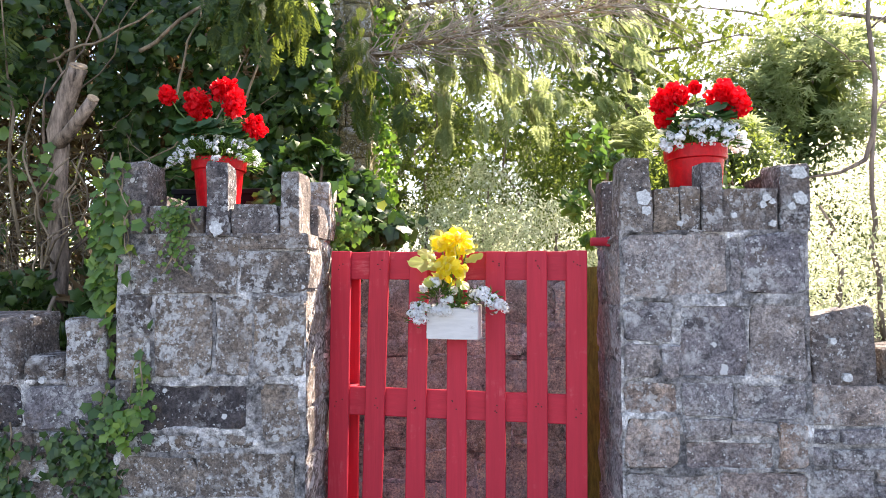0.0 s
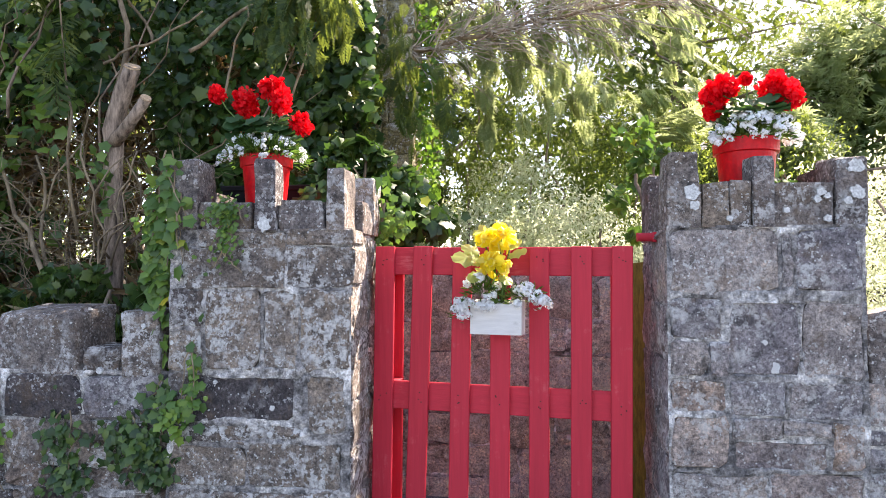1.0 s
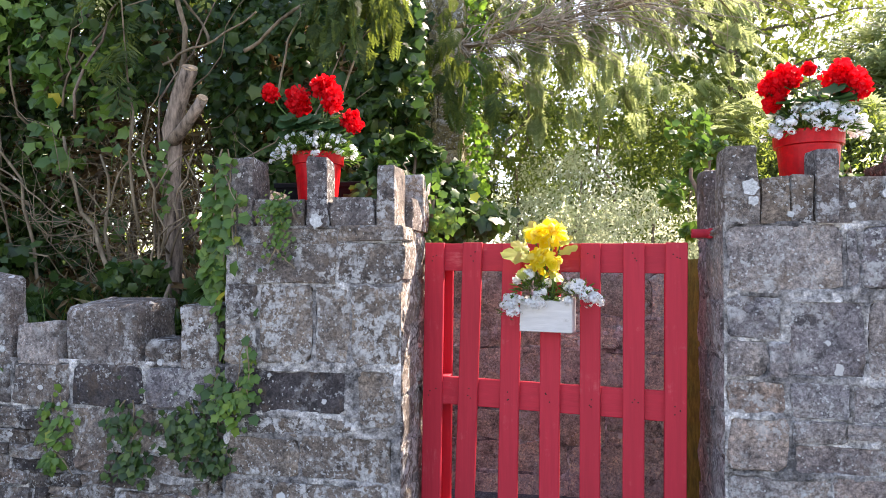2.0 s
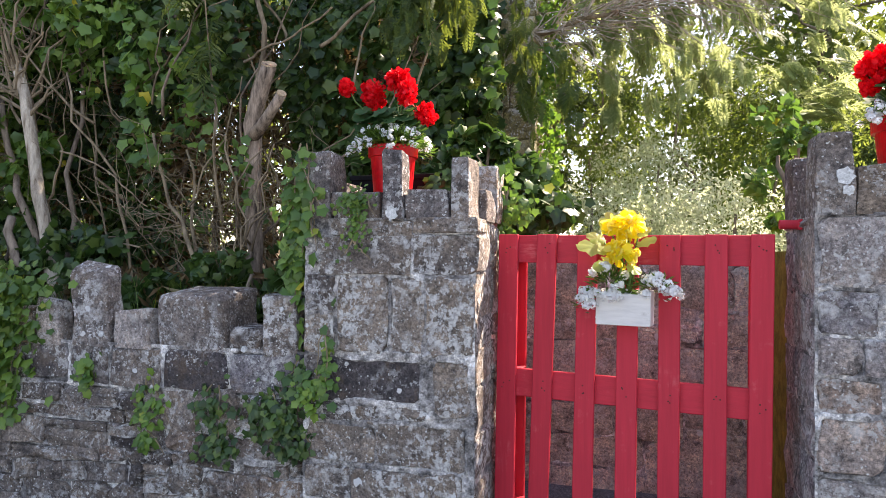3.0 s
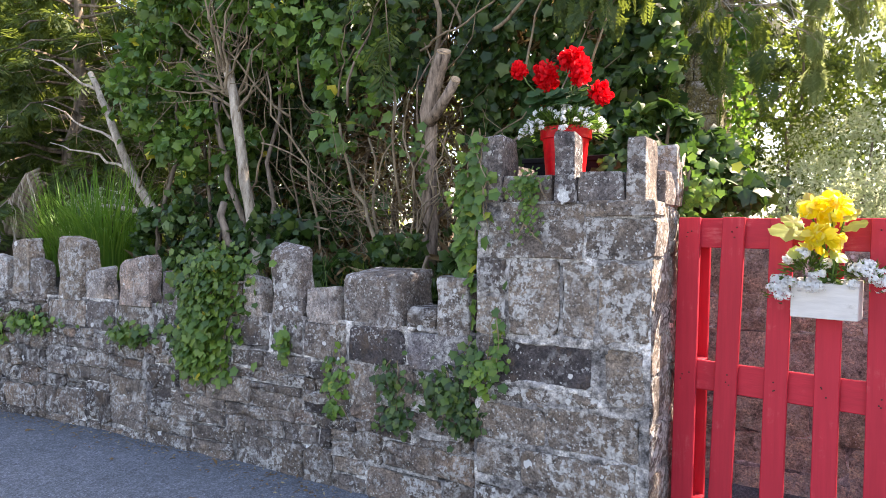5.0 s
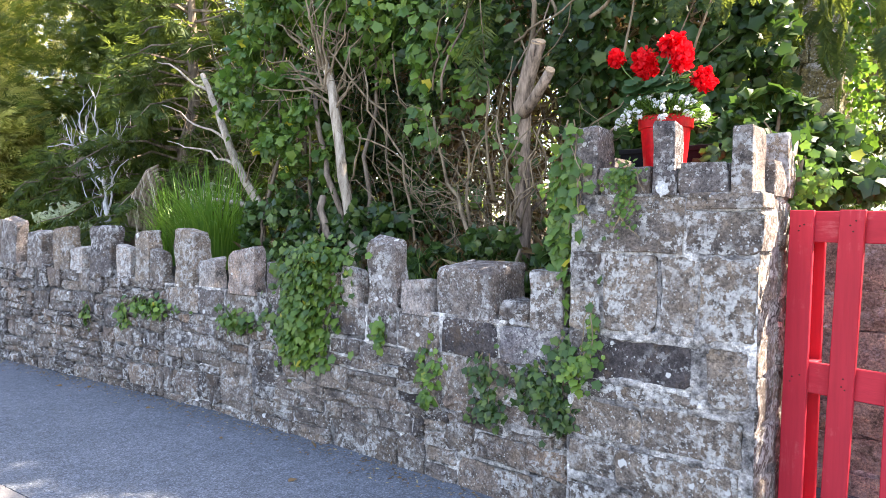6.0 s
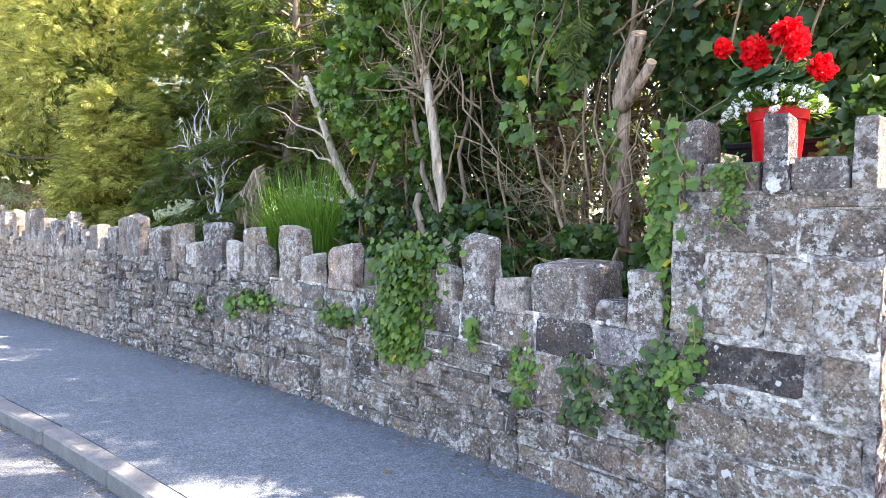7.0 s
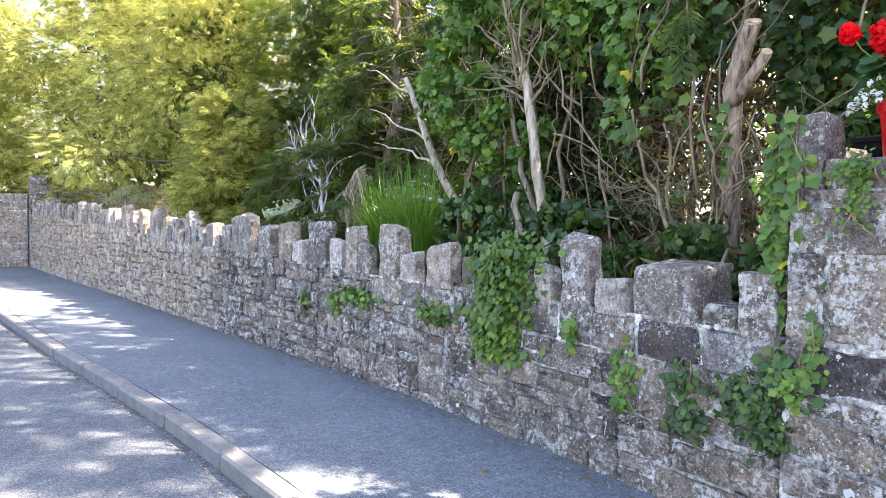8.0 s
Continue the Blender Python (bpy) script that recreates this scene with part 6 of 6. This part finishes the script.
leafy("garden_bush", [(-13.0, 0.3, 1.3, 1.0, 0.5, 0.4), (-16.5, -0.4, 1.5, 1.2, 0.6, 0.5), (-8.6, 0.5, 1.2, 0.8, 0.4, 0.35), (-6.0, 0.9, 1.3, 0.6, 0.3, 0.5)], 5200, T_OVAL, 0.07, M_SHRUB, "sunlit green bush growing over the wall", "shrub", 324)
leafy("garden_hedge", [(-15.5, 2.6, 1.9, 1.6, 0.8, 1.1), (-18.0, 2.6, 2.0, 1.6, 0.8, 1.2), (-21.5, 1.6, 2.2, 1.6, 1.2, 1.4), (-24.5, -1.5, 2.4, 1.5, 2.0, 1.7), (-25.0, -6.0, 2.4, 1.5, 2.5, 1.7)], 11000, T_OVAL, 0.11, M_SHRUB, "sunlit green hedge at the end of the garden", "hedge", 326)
# the darker woodland leaf stands for shade on these shrubs
leafy("woodland_shrub", [(0.35, 3.3, 2.35, 0.9, 0.5, 0.8), (-0.35, 3.5, 2.6, 0.8, 0.5, 0.9), (1.2, 3.6, 2.2, 0.7, 0.5, 0.8), (2.3, 3.7, 2.1, 0.9, 0.5, 0.8)], 14000, T_OVAL, 0.055, M_FARLEAF, "green shrub under the trees, coloured as half-shaded", "shrub", 327)
# added dark backing: closes bright gaps with the look of deep shade
leafy("woodland_shrub", [(0.2, 4.6, 2.1, 0.9, 0.4, 0.9), (1.5, 4.8, 2.1, 0.9, 0.4, 0.9), (2.7, 5.1, 2.1, 0.8, 0.4, 0.9)], 8000, T_OVAL, 0.085, M_FARLEAF, "dark green filler shrub for the shaded depth of the garden", "shrub", 328)
limb_tree = thing("thin_bare_tree", (2.1, 1.2, 0.9), "thin curved bare tree stem beside the bush", "tree")
g = Geo()
tube(g, [(1.9, 1.0, 1.80), (2.12, 1.0, 1.83), (2.26, 1.0, 1.90), (2.31, 1.0, 2.05), (2.33, 1.0, 2.35), (2.30, 1.0, 2.7), (2.34, 1.0, 3.3)], [0.006, 0.010, 0.013, 0.014, 0.013, 0.012, 0.010], 8)
g.part("trunk", M_BARK, limb_tree, smooth=True)
limb("root_stem", (2.33, 1.0, 0.9), (2.31, 1.0, 2.05), 0.014, 0.012, M_BARK, limb_tree, 8, 0.04, 7, "", 330)
for k in range(4):
    a = np.array((2.32, 1.0, 2.15 + 0.25 * k))
    limb("branch", a, a + np.array((0.4 * (-1) ** k, 0, 0.3)), 0.006, 0.002, M_BARK, limb_tree, 7, 0.1, 5, "", 331 + k)


def broadleaf(x, y, z, h, crown, count, material, label, seed, size=0.1):
    t = thing("broadleaf_tree", (x, y, z), label, "tree")
    rng = np.random.default_rng(seed)
    g = Geo()
    tube(g, wander((x, y, z - 0.1), (x, y, z + h * 0.8), 10, 0.05, rng), (0.14, 0.05), 8)
    for k in range(12):
        a = np.array((x, y, z + h * rng.uniform(0.3, 0.75)))
        tube(g, wander(a, a + unit(1, rng)[0] * np.array((1.3, 1.3, 0.5)) * crown + (0, 0, 0.5), 7, 0.08, rng), (0.05, 0.012), 6)
    g.part("trunk", M_BARK, t, smooth=True)
    balls = [(x + rng.normal() * crown * 0.6, y + rng.normal() * crown * 0.5, z + h * rng.uniform(0.35, 1.0), crown * rng.uniform(0.35, 0.6), crown * rng.uniform(0.35, 0.6), crown * rng.uniform(0.3, 0.5)) for _ in range(9)]
    leafy("crown", balls, count, T_OVAL, size, material, "", "", seed + 1, (0.1, -0.3, 0.8), None, t)
    return t


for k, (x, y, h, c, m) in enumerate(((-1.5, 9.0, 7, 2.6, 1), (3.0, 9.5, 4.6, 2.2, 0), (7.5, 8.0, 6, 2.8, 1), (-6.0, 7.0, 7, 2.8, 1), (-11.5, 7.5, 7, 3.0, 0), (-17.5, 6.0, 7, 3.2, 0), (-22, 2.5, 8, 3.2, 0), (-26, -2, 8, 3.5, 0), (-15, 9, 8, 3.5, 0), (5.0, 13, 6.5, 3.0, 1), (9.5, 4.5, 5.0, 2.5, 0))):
    # m = 0 takes the pale leaf with the sun painted in
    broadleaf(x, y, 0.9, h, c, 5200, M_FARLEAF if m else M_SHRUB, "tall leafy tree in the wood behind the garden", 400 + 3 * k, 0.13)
wood = leafy("far_wood", [(x, 15 + 2 * math.sin(x), 3.0, 3.2, 1.5, 3.2) for x in np.arange(-26, 22, 4.0)], 26000, T_OVAL, 0.3, M_FARLEAF, "distant green wood behind the garden", "wood", 500)
tagged(wood, kind="stuff")

# ---- ivy on the walls, fallen leaves ----


def wall_ivy(label, patches, size, seed, y_of, bright=True):
    """Ivy hanging on a wall: patches are (x, z, rx, rz, count)."""
    rng = np.random.default_rng(seed)
    t = thing("wall_ivy", (patches[0][0], y_of(patches[0][0]), patches[0][1]), label, "ivy")
    at = []
    for x, z, rx, rz, c in patches:
        q = rng.normal(size=(c, 2)) * 0.5
        p = np.stack([x + q[:, 0] * rx, np.zeros(c), z + q[:, 1] * rz], 1)
        d = np.clip(1 - (q ** 2).sum(1) * 1.2, 0, 1)
        p[:, 1] = [y_of(a) - 0.02 for a in p[:, 0]] - d * rng.uniform(0.0, 0.10, c) * min(1, rx * 4)
        at.append(p)
        for k in range(max(2, c // 40)):
            g = Geo()
            a = np.array((x + rng.uniform(-rx, rx) * 0.4, y_of(x) - 0.015, z + rz * 0.9))
            tube(g, wander(a, (a[0] + rng.uniform(-0.1, 0.1), y_of(a[0]) - 0.02, z - rz * rng.uniform(0.5, 1.2)), 7, 0.1, rng), (0.004, 0.002), 4, False)
            g.part("vine", M_TWIG, t)
    at = np.concatenate(at)
    m = len(at)
    leaves("leaves", T_IVY, at, unit(m, rng) * 0.6 + (0, -0.2, -0.9), unit(m, rng) * 0.55 + (0, -1, 0.45), rng.uniform(0.5, 1.2, m) * size, M_IVY_LIGHT if bright else M_IVY, t)


wall_ivy("thick green ivy hanging over the low wall", [(-3.05, 0.98, 0.28, 0.20, 430), (-3.08, 0.75, 0.25, 0.22, 430), (-3.12, 0.58, 0.22, 0.15, 260), (-3.0, 1.12, 0.28, 0.08, 150)], 0.056, 601, wall_y)
wall_ivy("small ivy trail on the stone wall", [(-1.45, 0.58, 0.17, 0.12, 190), (-1.36, 0.48, 0.12, 0.10, 100), (-1.32, 0.72, 0.12, 0.12, 60)], 0.043, 602, wall_y, False)
wall_ivy("small ivy trail on the stone wall", [(-1.78, 0.56, 0.09, 0.14, 90), (-1.74, 0.42, 0.10, 0.08, 80)], 0.038, 603, wall_y, False)
wall_ivy("small ivy trail on the stone wall", [(-2.12, 0.58, 0.08, 0.12, 60), (-2.14, 0.41, 0.06, 0.05, 34), (-2.48, 0.72, 0.06, 0.08, 44)], 0.045, 604, wall_y)
wall_ivy("small ferny ivy tuft on the stone wall", [(-3.72, 0.66, 0.22, 0.07, 130), (-4.72, 0.68, 0.28, 0.07, 160), (-5.1, 0.6, 0.08, 0.1, 40), (-5.6, 0.55, 0.06, 0.12, 30)], 0.05, 605, wall_y)
wall_ivy("green ivy climbing the side of the pillar", [(-1.41, 1.45, 0.075, 0.26, 110), (-1.40, 1.2, 0.07, 0.24, 80), (-1.41, 1.0, 0.05, 0.16, 40), (-1.33, 1.62, 0.06, 0.14, 34), (-1.27, 1.45, 0.05, 0.14, 18)], 0.056, 606, lambda x: -0.25 if x > -1.34 else -0.16)
wall_ivy("small ivy trail hanging from the pillar top", [(-1.08, 1.50, 0.075, 0.06, 120), (-1.06, 1.40, 0.05, 0.09, 70), (-1.10, 1.30, 0.06, 0.05, 8)], 0.025, 607, lambda x: -0.26)
wall_ivy("small ivy trail beside the pillar", [(-1.2, 0.84, 0.035, 0.16, 44), (-1.27, 0.7, 0.09, 0.07, 44)], 0.042, 608, lambda x: -0.26)
wall_ivy("sunlit ivy on the inner side of the pillar", [(-0.53, 1.35, 0.03, 0.25, 60), (-0.54, 0.95, 0.03, 0.2, 70), (-0.5, 1.5, 0.12, 0.1, 60)], 0.045, 609, lambda x: 0.22)

wall_ivy("small green plants on the pillar top behind the pot", [(1.17, 1.58, 0.05, 0.10, 70), (1.12, 1.54, 0.05, 0.07, 40)], 0.05, 611, lambda x: 0.10)
wall_ivy("dark ivy growing over the pillar top behind the trough", [(-0.80, 1.60, 0.09, 0.09, 80), (-0.88, 1.56, 0.06, 0.06, 40), (-0.70, 1.66, 0.10, 0.08, 60)], 0.06, 612, lambda x: 0.16, False)
rr = np.random.default_rng(700)
for k, (x, y, s) in enumerate(((-2.874, -0.348, 0.055), (-2.603, -0.755, 0.05), (-4.4, -0.6, 0.04), (-5.3, -0.62, 0.04), (-5.5, -0.72, 0.05), (-3.45, -0.6, 0.035), (-2.2, -0.35, 0.03))):
    v, f = scatter((T_IVY[0] * (0.7, 1, 3.0), T_IVY[1]), [(x, y, 0.008)], [(rr.normal(), rr.normal(), 0.12)], [(0.2, 0.1, 1)], [s])
    tagged(link_mesh("fallen_leaf", fast_mesh("fallen_leaf", v, f), M_LITTER), "dry curled leaf lying on the pavement", "leaf", "fallen leaves on the pavement")
m = 3000
xx = rr.uniform(-12, -1.3, m)
yy = np.array([wall_y(a) for a in xx]) - np.abs(rr.normal(size=m)) * 0.10 - 0.02
side = rr.uniform(size=m) < 0.35
yy = np.where(side, np.array([kerb_y(a) for a in xx]) - 0.135 - np.abs(rr.normal(size=m)) * 0.06, yy)
zz = np.where(side, ROAD_Z + 0.004, 0.004)
tagged(leaves("leaf_litter", T_OVAL, np.stack([xx, yy, zz], 1), unit(m, rr) * (1, 1, 0.15), unit(m, rr) * 0.4 + (0, 0, 1), rr.uniform(0.008, 0.03, m), M_LITTER), "scattered dry leaf litter along the wall and kerb", "litter", kind="stuff")
